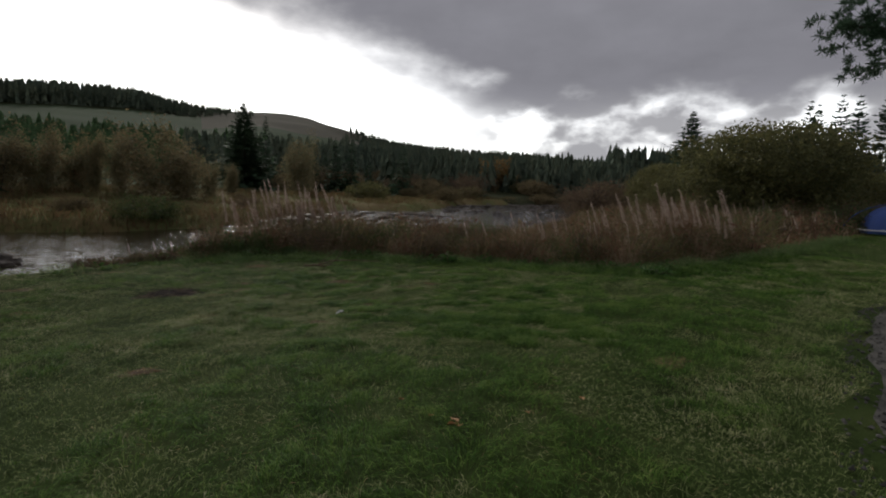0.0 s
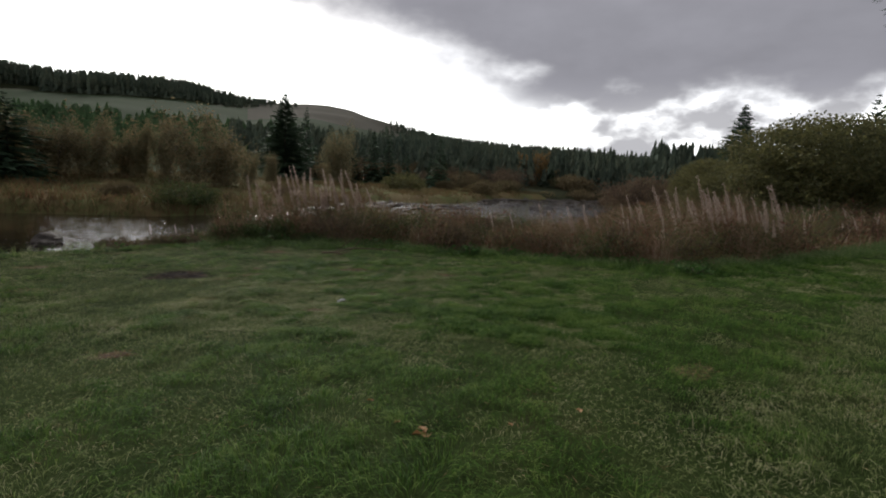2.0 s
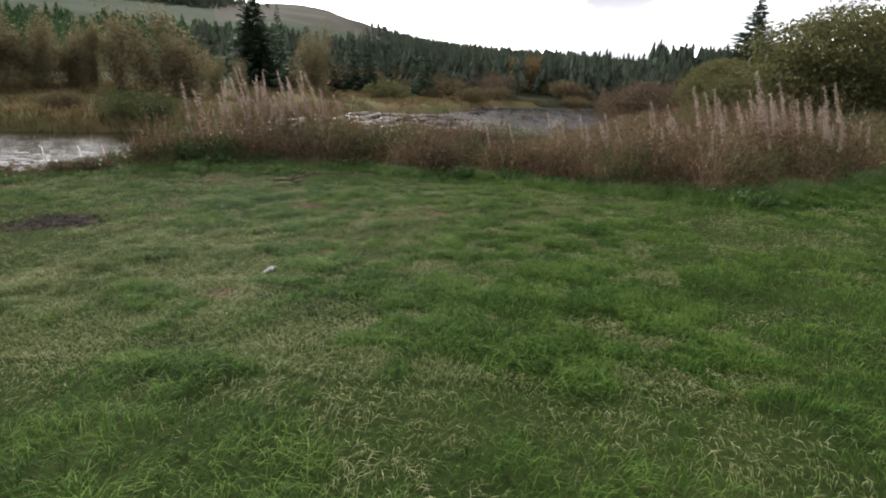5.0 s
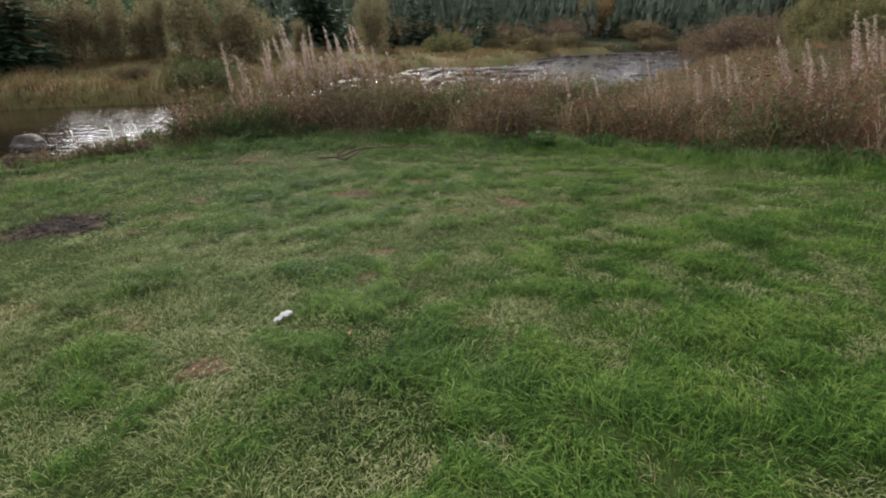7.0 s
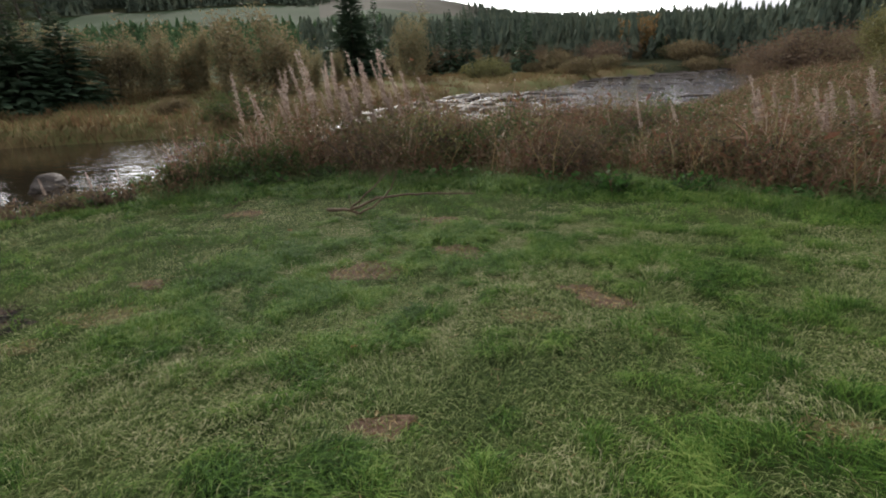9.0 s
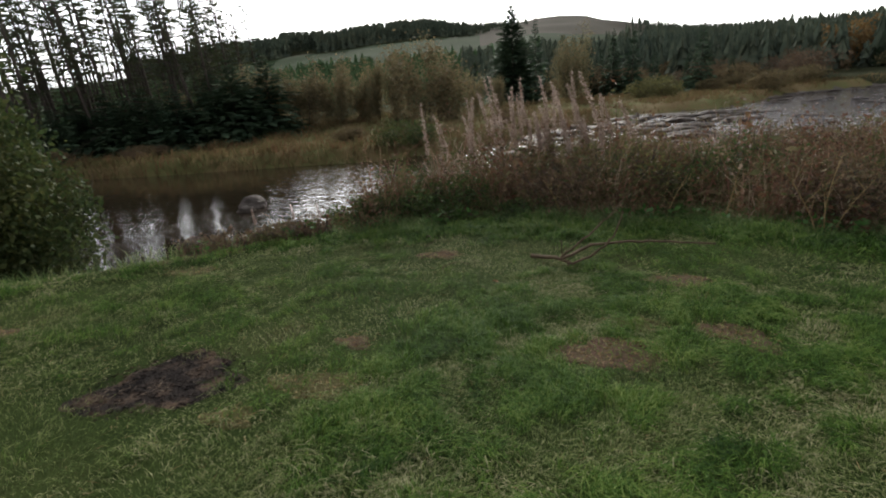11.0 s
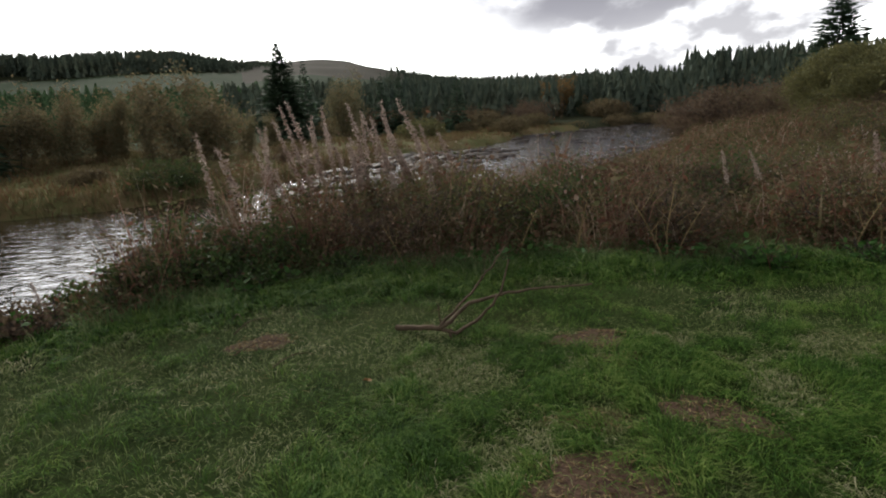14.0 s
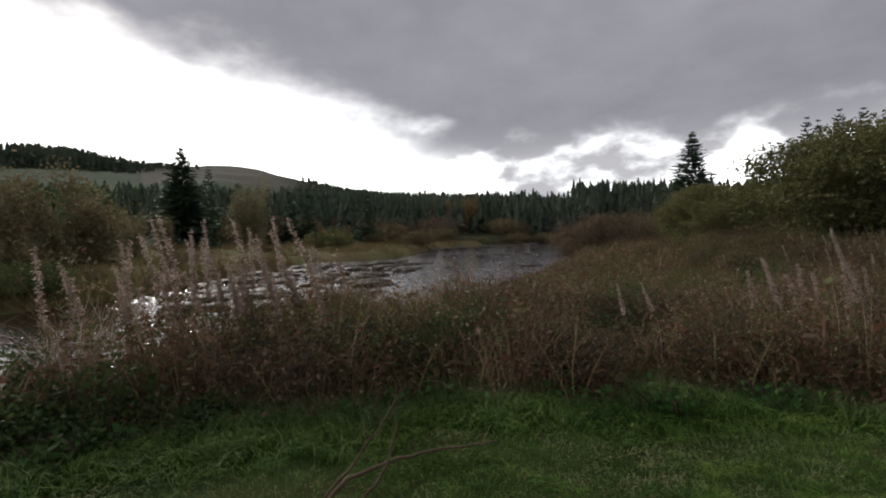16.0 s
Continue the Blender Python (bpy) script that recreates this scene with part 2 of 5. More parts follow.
M_WILLOW = material("willow_leaf", [(0.066, 0.077, 0.034), (0.108, 0.114, 0.046), (0.162, 0.15, 0.06), (0.095, 0.1, 0.04)], 0.65, 0.5, 0, True, 0.2, translucent=0.42, per_object=0.2, each=0.7)
M_DARKWILLOW = material("dark_willow_leaf", [(0.03, 0.052, 0.02), (0.052, 0.082, 0.028), (0.085, 0.105, 0.036), (0.13, 0.13, 0.044)], 0.65, 0.5, 0, True, 0.18, translucent=0.35)
M_SCRUB = material("brown_scrub", [(0.08, 0.06, 0.045), (0.15, 0.105, 0.07), (0.12, 0.11, 0.055)], 0.8, 0.4, 0, True, translucent=0.3, per_object=0.5, spec=0.08)
M_TANBUSH = material("tan_bush", [(0.11, 0.09, 0.05), (0.175, 0.135, 0.075), (0.11, 0.108, 0.052)], 0.8, 0.4, 0, True, translucent=0.3, per_object=0.4, spec=0.08)
M_ROCK = material("river_rock", [(0.045, 0.04, 0.034), (0.10, 0.088, 0.075), (0.17, 0.155, 0.13)], 0.7, 1.2, 0.7, bump_scale=9, per_object=0.4, spec=0.08)
M_LEDGE = material("wet_ledge", [(0.03, 0.025, 0.021), (0.06, 0.05, 0.041), (0.10, 0.085, 0.07)], 0.6, 0.8, 0.7, bump_scale=6, spec=0.15, per_object=0.4)
M_BRANCH = material("fallen_branch_bark", [(0.065, 0.047, 0.03), (0.17, 0.125, 0.08)], 0.8, 8, 0.4, spec=0.1)
M_EARTH = material("bare_earth", [(0.055, 0.04, 0.028), (0.105, 0.068, 0.045), (0.075, 0.075, 0.034)], 0.95, 9, 0.9, bump_scale=50, spec=0.08)
M_DRYTURF = material("dead_turf", [(0.045, 0.055, 0.02), (0.095, 0.085, 0.036), (0.045, 0.065, 0.02)], 0.95, 7, 0.8, bump_scale=70, spec=0.08)
M_ASH = material("charred_ash", [(0.010, 0.009, 0.009), (0.03, 0.025, 0.022), (0.15, 0.105, 0.07)], 0.95, 5, 1.0, bump_scale=45, spec=0.05)
M_GRAVEL = material("track_gravel", [(0.03, 0.03, 0.028), (0.07, 0.068, 0.062), (0.12, 0.115, 0.105)], 0.9, 3, 1.0, bump_scale=35, spec=0.1)
M_BURNT = material("burnt_straw", [(0.07, 0.055, 0.042), (0.15, 0.115, 0.08), (0.22, 0.17, 0.12)], 0.9, 20, 0, True)
M_PAPER = material("white_paper", [(0.72, 0.72, 0.70), (0.82, 0.82, 0.80)], 0.8, 30, 0.2)
M_DEADLEAF = material("dead_leaf", [(0.22, 0.10, 0.03), (0.32, 0.17, 0.06)], 0.7, 20, 0, True)
M_TENT = material("tent_fabric", [(0.03, 0.06, 0.20), (0.045, 0.085, 0.27)], 0.6, 4, 0.2)
M_WHITE = material("white_strap", [(0.70, 0.70, 0.70), (0.8, 0.8, 0.8)], 0.6, 4, 0.0)

# ---- mesh helpers ----


def mesh_np(name, V, F, mat, index=None, smooth=False):
    """A mesh object from arrays of places and of triangles or quads."""
    V, F = np.asarray(V, np.float32), np.asarray(F, np.int32)
    me = bpy.data.meshes.new(name)
    me.vertices.add(len(V))
    me.vertices.foreach_set("co", V.ravel())
    k = F.shape[1]
    me.loops.add(F.size)
    me.loops.foreach_set("vertex_index", F.ravel())
    me.polygons.add(len(F))
    me.polygons.foreach_set("loop_start", np.arange(0, F.size, k, dtype=np.int32))
    for m in (mat if isinstance(mat, list) else [mat]):
        me.materials.append(m)
    if index is not None:
        me.polygons.foreach_set("material_index", np.asarray(index, np.int32))
    me.polygons.foreach_set("use_smooth", np.full(len(F), smooth))
    me.update(calc_edges=True)
    return me


def thing(name, me, label="", category="", group="", kind="", m=None):
    ob = new(name, me)
    if m is not None:
        ob.matrix_world = m
    return tagged(ob, label, category, group, kind)


def part(name, me, parent, label=""):
    ob = new(name, me)
    ob.parent = parent
    return tagged(ob, label)


def smooth(a, b, x):
    t = np.clip((np.asarray(x, float) - a) / (b - a), 0, 1)
    return t * t * (3 - 2 * t)


def vnoise(x, y, seed=0):
    """Smooth value noise over the plan, 0 to 1."""
    xi, yi = np.floor(x), np.floor(y)
    fx, fy = x - xi, y - yi
    fx, fy = fx * fx * (3 - 2 * fx), fy * fy * (3 - 2 * fy)

    def h(i, j):
        s = np.sin(i * 127.1 + j * 311.7 + seed * 74.7) * 43758.5453
        return s - np.floor(s)

    return (h(xi, yi) * (1 - fx) + h(xi + 1, yi) * fx) * (1 - fy) + (h(xi, yi + 1) * (1 - fx) + h(xi + 1, yi + 1) * fx) * fy


def fbm(x, y, seed=0):
    return 0.55 * vnoise(x, y, seed) + 0.3 * vnoise(x * 2.1, y * 2.1, seed + 1) + 0.15 * vnoise(x * 4.3, y * 4.3, seed + 2)


def kites(B, D, L, W, S=None, rng=None):
    """Leaves or sprays: pointed four-cornered blades from B along D."""
    n = len(B)
    D = D / np.linalg.norm(D, axis=1, keepdims=True)
    if S is None:
        S = rng.normal(size=(n, 3))
    S = np.cross(D, S)
    S /= np.linalg.norm(S, axis=1, keepdims=True) + 1e-9
    L, W = np.broadcast_to(L, n)[:, None], np.broadcast_to(W, n)[:, None]
    mid = B + D * L * 0.5
    V = np.stack([B, mid + S * W * 0.5, B + D * L, mid - S * W * 0.5], 1).reshape(-1, 3)
    return V, np.arange(4 * n).reshape(-1, 4)


def blades(P, H, W, lean, rng, bend=0.6):
    """Grass: bent blades of three triangles from the places P."""
    n = len(P)
    a = rng.uniform(0, 2 * np.pi, n)
    side = np.stack([np.cos(a), np.sin(a), np.zeros(n)], 1) * (W / 2)[:, None]
    b = rng.uniform(0, 2 * np.pi, n)
    out = np.stack([np.cos(b), np.sin(b), np.zeros(n)], 1) * (H * lean)[:, None]
    up = np.zeros((n, 3))
    up[:, 2] = H
    mid = P + up * 0.58 + out * 0.35
    tip = P + up * (1 - bend * lean * 0.4)[:, None] + out
    V = np.stack([P - side, P + side, mid - side * 0.8, mid + side * 0.8, tip], 1).reshape(-1, 3)
    F = (np.arange(n) * 5)[:, None, None] + np.array([[0, 1, 3], [0, 3, 2], [2, 3, 4]])[None]
    return V, F.reshape(-1, 3)


def turf(P, H, W, lean, lay, rng):
    """Matted lawn blades: each one quad, bent over towards the angle lay."""
    n = len(P)
    a = lay + rng.normal(0, 0.9, n)
    out = np.stack([np.cos(a), np.sin(a), np.zeros(n)], 1)
    side = np.stack([-np.sin(a), np.cos(a), rng.normal(0, 0.25, n)], 1) * (W / 2)[:, None]
    up = np.array([[0, 0, 1.0]])
    mid = P + up * (0.8 * H)[:, None] + out * (0.32 * H * lean)[:, None]
    tip = P + up * (H * np.clip(1.15 - 0.25 * lean, 0.35, 1))[:, None] + out * (H * lean)[:, None]
    V = np.stack([P, mid + side, tip, mid - side], 1).reshape(-1, 3)
    return V, np.arange(4 * n).reshape(-1, 4)


def tubes(lines, sides=5):
    """Tapered tubes along polylines of (place, radius)."""
    V, F, o = [], [], 0
    for line in lines:
        P = np.array([p for p, r in line], float)
        R = np.array([r for p, r in line], float)
        T = np.gradient(P, axis=0)
        T /= np.linalg.norm(T, axis=1, keepdims=True) + 1e-9
        ref = np.array([0, 0, 1.0]) if abs(T[0, 2]) < 0.9 else np.array([1.0, 0, 0])
        A = np.cross(T, ref)
        A /= np.linalg.norm(A, axis=1, keepdims=True) + 1e-9
        Bn = np.cross(T, A)
        ang = np.arange(sides) * 2 * np.pi / sides
        ring = P[:, None] + R[:, None, None] * (A[:, None] * np.cos(ang)[None, :, None] + Bn[:, None] * np.sin(ang)[None, :, None])
        V.append(ring.reshape(-1, 3))
        n = len(P)
        i, j = np.meshgrid(np.arange(n - 1), np.arange(sides), indexing="ij")
        q = np.stack([i * sides + j, i * sides + (j + 1) % sides, (i + 1) * sides + (j + 1) % sides, (i + 1) * sides + j], -1).reshape(-1, 4)
        F.append(q + o)
        o += n * sides
    return np.concatenate(V), np.concatenate(F)


def joined(*pairs):
    V, F, o = [], [], 0
    for v, f in pairs:
        V.append(v)
        F.append(f + o)
        o += len(v)
    return np.concatenate(V), np.concatenate(F)


# ---- the lie of the land ----
LAWN_X = [-40, -16, -12, -10.3, -9.4, -8.7, -8.3, -7.8, -7.5, -6.9, -6.2, -5.5, -4.9, -4.0, -3.2, -2.2, -1.2, 0.0, 0.9, 1.7, 2.4, 3.4, 4.6, 6, 7.9, 10.6, 18, 30, 60]
LAWN_Y = [-10, 3.6, 6.3, 7.9, 8.8, 9.4, 10.0, 10.65, 11.2, 12.0, 12.5, 13.0, 13.4, 13.8, 13.95, 14.1, 14.2, 14.4, 14.0, 13.5, 12.9, 12.1, 11.5, 12.2, 13.9, 16.4, 23, 34, 62]
NEAR_X = [-90, -60, -30, -14, -11.4, -10.1, -9.2, -8.5, -7.7, -6.8, -5, -1.5, 3.5, 10.5, 19.5, 38, 60, 120]
NEAR_Y = [-26, -14, -2, 8.0, 9.6, 11.0, 12.6, 14.6, 16.6, 19.5, 25.5, 33, 44, 58, 80, 118, 155, 250]
FAR_X = [-120, -90, -60, -45, -38, -33, -29, -25, -21.5, -19, -17, -16, -8, -5, -2, 1, 14, 35, 45, 90, 120]
FAR_Y = [2, 8, 14.5, 19.5, 22.5, 26, 29, 31.5, 36, 46, 58, 66, 70.5, 84, 96, 99, 113, 134, 150, 215, 270]


def lawn_edge(x):
    return np.interp(x, LAWN_X, LAWN_Y) + 0.16 * np.sin(x * 2.3) + 0.1 * np.sin(x * 5.1 + 1)


def bank_distance(x, y, X, Y):
    """How far a place lies beyond a bank, roughly square to it."""
    s = (np.interp(x + 1, X, Y) - np.interp(x - 1, X, Y)) / 2
    return (y - np.interp(x, X, Y)) / np.sqrt(1 + s * s)


def water_level(x, y):
    return -1.65 + 0.03 * np.clip(y - 32, 0, 110)


HILL_AZ = [-180, -120, -95, -85, -75, -66, -58, -53, -47, -43, -37, -31.5, -28, -25, -20, -16.8, -13.9, -9.7, -3.6, 0, 6.6, 11.5, 15, 25, 45, 90, 140, 180]
HILL_EL = [2, 2, 2, 2.6, 3.8, 5, 6.0, 6.6, 7.3, 7.7, 8.0, 7.9, 8.2, 8.3, 7.9, 7.3, 6.5, 5.7, 5.1, 4.9, 4.5, 4.0, 3.6, 3, 2, 2, 2, 2]
RIDGE = 480.0


def height(x, y):
    x, y = np.asarray(x, float), np.asarray(y, float)
    lawn = -0.44 * smooth(0, 15, y - 1.5 * x) + 0.011 * np.clip(y, 0, 14)
    lawn = lawn + 0.05 * (fbm(x * 0.55, y * 0.55, 3) - 0.5) + 0.03 * (vnoise(x * 1.9, y * 1.9, 5) - 0.5)
    lawn = lawn + 0.9 * smooth(6, 18, x) * smooth(12, 34, y)
    # the rough bank falls away towards the river
    lawn = lawn - 1.0 * smooth(2.5, 15, y - lawn_edge(x)) * (1 - smooth(5, 15, x))
    wl = water_level(x, y)
    dn = -bank_distance(x, y, NEAR_X, NEAR_Y)
    df = bank_distance(x, y, FAR_X, FAR_Y)
    near = wl - 0.15 + (lawn - wl + 0.15) * smooth(0, 1.7, dn)
    far = wl - 0.15 + (0.85 + 0.35 * fbm(x * 0.35, y * 0.35, 9)) * smooth(0, 1.8, df) + (1.9 - 0.024 * np.clip(y - 30, 0, 100)) * smooth(2, 42, df) + 0.35 * (fbm(x * 0.12, y * 0.12, 11) - 0.5) * smooth(2, 8, df)
    bed = wl - 0.75 + 0.3 * fbm(x * 0.5, y * 0.5, 13)
    h = np.where(dn > 0, near, np.where(df > 0, far, wl - 0.15 + (bed - wl + 0.15) * smooth(0, 1.5, np.minimum(-dn, -df))))
    r = np.hypot(x, y - 5)
    az = np.degrees(np.arctan2(x, y - 5))
    top = RIDGE * np.tan(np.radians(np.interp(az, HILL_AZ, HILL_EL))) + 10 * (fbm(az * 0.09, r * 0.01, 21) - 0.5)
    t = np.clip((r - 95) / (RIDGE - 95), 0, 1.6)
    rise = np.where(t < 1, t ** 1.25, 1 - 0.1 * (t - 1)) * top + smooth(0, 0.3, t) * 5 * (fbm(x * 0.015, y * 0.015, 25) - 0.5)
    return np.where(t > 0, h * (1 - smooth(0, 0.25, t)) + h * smooth(0, 0.25, t) + rise, h)


def build_ground():
    na = 420
    rad = [0.0]
    step = 0.28
    r = 0.35
    while r < 1500:
        rad.append(r)
        r += max(step, r * 0.024)
    rad = np.array([0.002] + rad[1:])
    ang = np.arange(na) * 2 * np.pi / na
    X = -1 + rad[:, None] * np.sin(ang)[None]
    Y = 6 + rad[:, None] * np.cos(ang)[None]
    V = np.stack([X, Y, height(X, Y)], -1).reshape(-1, 3)
    n = len(rad)
    i, j = np.meshgrid(np.arange(n - 1), np.arange(na), indexing="ij")
    F = np.stack([i * na + j, (i + 1) * na + j, (i + 1) * na + (j + 1) % na, i * na + (j + 1) % na], -1).reshape(-1, 4)[:, ::-1]
    c = V[F].mean(1)
    x, y = c[:, 0], c[:, 1]
    dn, df = -bank_distance(x, y, NEAR_X, NEAR_Y), bank_distance(x, y, FAR_X, FAR_Y)
    rr, az = np.hypot(x, y - 5), np.degrees(np.arctan2(x, y - 5))
    idx = np.where(dn > 0, np.where(y < lawn_edge(x), 0, 1), np.where(df > 0, 3, 2))
    hill = (rr > 100)
    idx = np.where(hill, 4, idx)
    idx = np.where(hill & (az > -31) & (az < -12) & (rr > 330), 5, idx)
    idx = np.where(hill & ((az > -9) | (az < -80) | ((az > -62) & (az < -30) & (rr > 400))), 6, idx)
    me = mesh_np("ground", V, F, [M_LAWN, M_WEEDSOIL, M_BED, M_MEADOW, M_HILL, M_MOOR, M_FORESTFLOOR], idx, True)
    tagged(new("ground", me), "grassy river bank, meadow and wooded hills", "ground", kind="structure")


def build_water():
    xs, ys = np.arange(-110, 84, 1.0), np.arange(-34, 190, 1.0)
    X, Y = np.meshgrid(xs, ys, indexing="ij")
    V = np.stack([X, Y, water_level(X, Y)], -1).reshape(-1, 3)
    i, j = np.meshgrid(np.arange(len(xs) - 1), np.arange(len(ys) - 1), indexing="ij")
    k = len(ys)
    F = np.stack([i * k + j, (i + 1) * k + j, (i + 1) * k + j + 1, i * k + j + 1], -1).reshape(-1, 4)
    c = V[F].mean(1)
    keep = (bank_distance(c[:, 0], c[:, 1], NEAR_X, NEAR_Y) > -1.2) & (bank_distance(c[:, 0], c[:, 1], FAR_X, FAR_Y) < 1.2)
    tagged(new("water", mesh_np("water", V, F[keep], M_WATER, None, True)), "dark peaty river water with ripples and rapids", "river", kind="structure")


build_ground()
build_water()

# ---- trees ----


def spruce_mesh(rng, h, radius, whorls, per, sprays, bare=0.04, droop=0.25, mat=None, irregular=0.25):
    """Trunk and needle crown of a conifer, as two meshes."""
    lean = rng.normal(0, 0.01, 2)
    trunk = [((lean[0] * z, lean[1] * z, z), max(0.012 * h * (1 - z / h), 0.006)) for z in np.linspace(-0.3, h, 9)]
    tv, tf = tubes([trunk], 7)
    B, D, L, W = [], [], [], []
    for k in range(whorls):
        t = bare + (1 - bare) * (k + rng.uniform(-0.3, 0.3)) / whorls
        z = h * min(max(t, 0.02), 0.99)
        reach = radius * (1 - t) ** 0.85 * (1 + 0.12 * math.sin(k * 2.4))
        a0 = rng.uniform(0, 6.28)
        for b in range(per):
            a = a0 + 6.283 * b / per + rng.normal(0, 0.2)
            ln = reach * rng.uniform(1 - irregular, 1 + irregular) + 0.05 * h / whorls
            pitch = -droop + 0.75 * t + rng.normal(0, 0.08)
            d = np.array([math.cos(a) * math.cos(pitch), math.sin(a) * math.cos(pitch), math.sin(pitch)])
            base = np.array([lean[0] * z, lean[1] * z, z])
            for s in range(sprays):
                f = (s + rng.uniform(0, 0.8)) / sprays
                p = base + d * ln * f * 0.85
                turn = rng.normal(0, 0.55)
                dd = np.array([d[0] * math.cos(turn) - d[1] * math.sin(turn), d[0] * math.sin(turn) + d[1] * math.cos(turn), d[2] - 0.15 + rng.normal(0, 0.15)])
                B.append(p)
                D.append(dd)
                L.append(ln * (0.55 if sprays < 6 else 0.42) * rng.uniform(0.7, 1.15) * (1.1 - 0.4 * f) + 0.013 * h)
                W.append(L[-1] * (rng.uniform(0.35, 0.6) if sprays < 6 else rng.uniform(0.28, 0.48)))
    B, D, L, W = map(np.array, (B, D, L, W))
    up = np.tile([0.0, 0, 1], (len(B), 1)) + rng.normal(0, 0.35, (len(B), 3))
    cv, cf = kites(B, D, L, W, up)
    return mesh_np("trunk", tv, tf, M_BARK, None, True), mesh_np("crown", cv, cf, mat or M_SPRUCE)


def broadleaf_mesh(rng, h, spread, stems, leaves, leaf, mat, upright=0.75, low=0.15, twig=0.012, fill=0.3, loose=1.0):
    """Tapered stems that fork into limbs, and a crown of small leaves."""
    lines, tips = [], []

    def grow(p, d, ln, r, depth):
        pts = [(p.copy(), r)]
        q, dd = p.copy(), d.copy()
        for s in range(3):
            dd = dd + rng.normal(0, 0.14, 3) + np.array([0, 0, 0.06])
            dd /= np.linalg.norm(dd)
            q = q + dd * ln / 3
            pts.append((q.copy(), r * (1 - 0.2 * (s + 1))))
            if depth <= 1:
                tips.append(q.copy())
        lines.append(pts)
        if depth == 0:
            return
        for k in range(3 if depth > 1 else 4):
            nd = dd + rng.normal(0, 0.55, 3) * np.array([1, 1, 0.6])
            nd /= np.linalg.norm(nd)
            i = rng.integers(1, 4)
            grow(pts[i][0], nd, ln * rng.uniform(0.55, 0.8), max(pts[i][1] * 0.6, twig * 0.5), depth - 1)

    for s in range(stems):
        a = 6.283 * s / stems + rng.uniform(-0.4, 0.4)
        out = rng.uniform(0.3, 1.0) * (1 - upright) if stems > 1 else 0.05
        d = np.array([math.cos(a) * out * 2, math.sin(a) * out * 2, 1.0])
        d /= np.linalg.norm(d)
        grow(np.array([math.cos(a) * 0.03 * h * (stems > 1), math.sin(a) * 0.03 * h * (stems > 1), -0.03 * h]), d, h * 0.42, twig * h * 0.55, 2)
    tv, tf = tubes(lines, 5)
    T = np.array(tips)
    fit_z, fit_r = h / T[:, 2].max(), spread / np.percentile(np.hypot(T[:, 0], T[:, 1]), 92)
    for arr in (tv, T):
        arr[:, 2] *= fit_z
        arr[:, :2] *= fit_r
    k = rng.integers(0, len(T), leaves)
    sig = np.array([spread * 0.085, spread * 0.085, h * 0.045]) * loose
    B = T[k] + rng.normal(0, 1, (leaves, 3)) * sig
    # leaves inside the crown, and skirts of them low down
    inner = rng.random(leaves) < 0.3
    B[inner] *= rng.uniform(0.45, 1.0, (inner.sum(), 1))
    B[:, 2] = np.where(rng.random(leaves) < low, B[:, 2] * rng.uniform(0.1, 0.7, leaves), B[:, 2])
    B[:, 2] = np.maximum(B[:, 2], 0.05)
    # the rest of the crown: a lumpy dome, thickest near its skin
    n = int(leaves * fill)
    d = rng.normal(0, 1, (n, 3))
    d /= np.linalg.norm(d, axis=1, keepdims=True)
    ph = rng.uniform(0, 6.283, 6)
    lump = 0.86 + 0.10 * np.sin(4 * d[:, 0] + 3 * d[:, 2] + ph[0]) + 0.09 * np.sin(5 * d[:, 1] - 4 * d[:, 2] + ph[1]) + 0.06 * np.sin(9 * d[:, 0] + 7 * d[:, 1] + ph[2]) + 0.05 * np.sin(13 * d[:, 2] + 11 * d[:, 0] + ph[3])
    rad = lump * rng.random(n) ** 0.25 * (1 + rng.normal(0, 0.03, n))
    B[:n] = d * rad[:, None] * np.array([spread, spread, h * 0.56]) + np.array([0, 0, h * 0.46])
    B[:, 2] = np.where(B[:, 2] < 0.05, rng.uniform(0.05, 0.3 * h, leaves), B[:, 2])
    if fill > 0.5:
        # no leaf stands clear of the dome
        e = np.sqrt((B[:, 0] ** 2 + B[:, 1] ** 2) / spread ** 2 + ((B[:, 2] - 0.46 * h) / (0.56 * h)) ** 2)
        pull = np.where(e > 1.06, rng.uniform(0.8, 1.1, leaves) / e, 1.0)[:, None]
        mid = np.array([0, 0, 0.46 * h])
        B = np.where(pull < 1, mid + (B - mid) * pull, B)
    D = rng.normal(0, 1, (leaves, 3)) + np.array([0, 0, -0.2])
    L = leaf * rng.uniform(0.6, 1.3, leaves)
    cv, cf = kites(B, D, L, L * 0.6, rng=rng)
    return mesh_np("trunk", tv, tf, M_BARK, None, True), mesh_np("crown", cv, cf, mat)


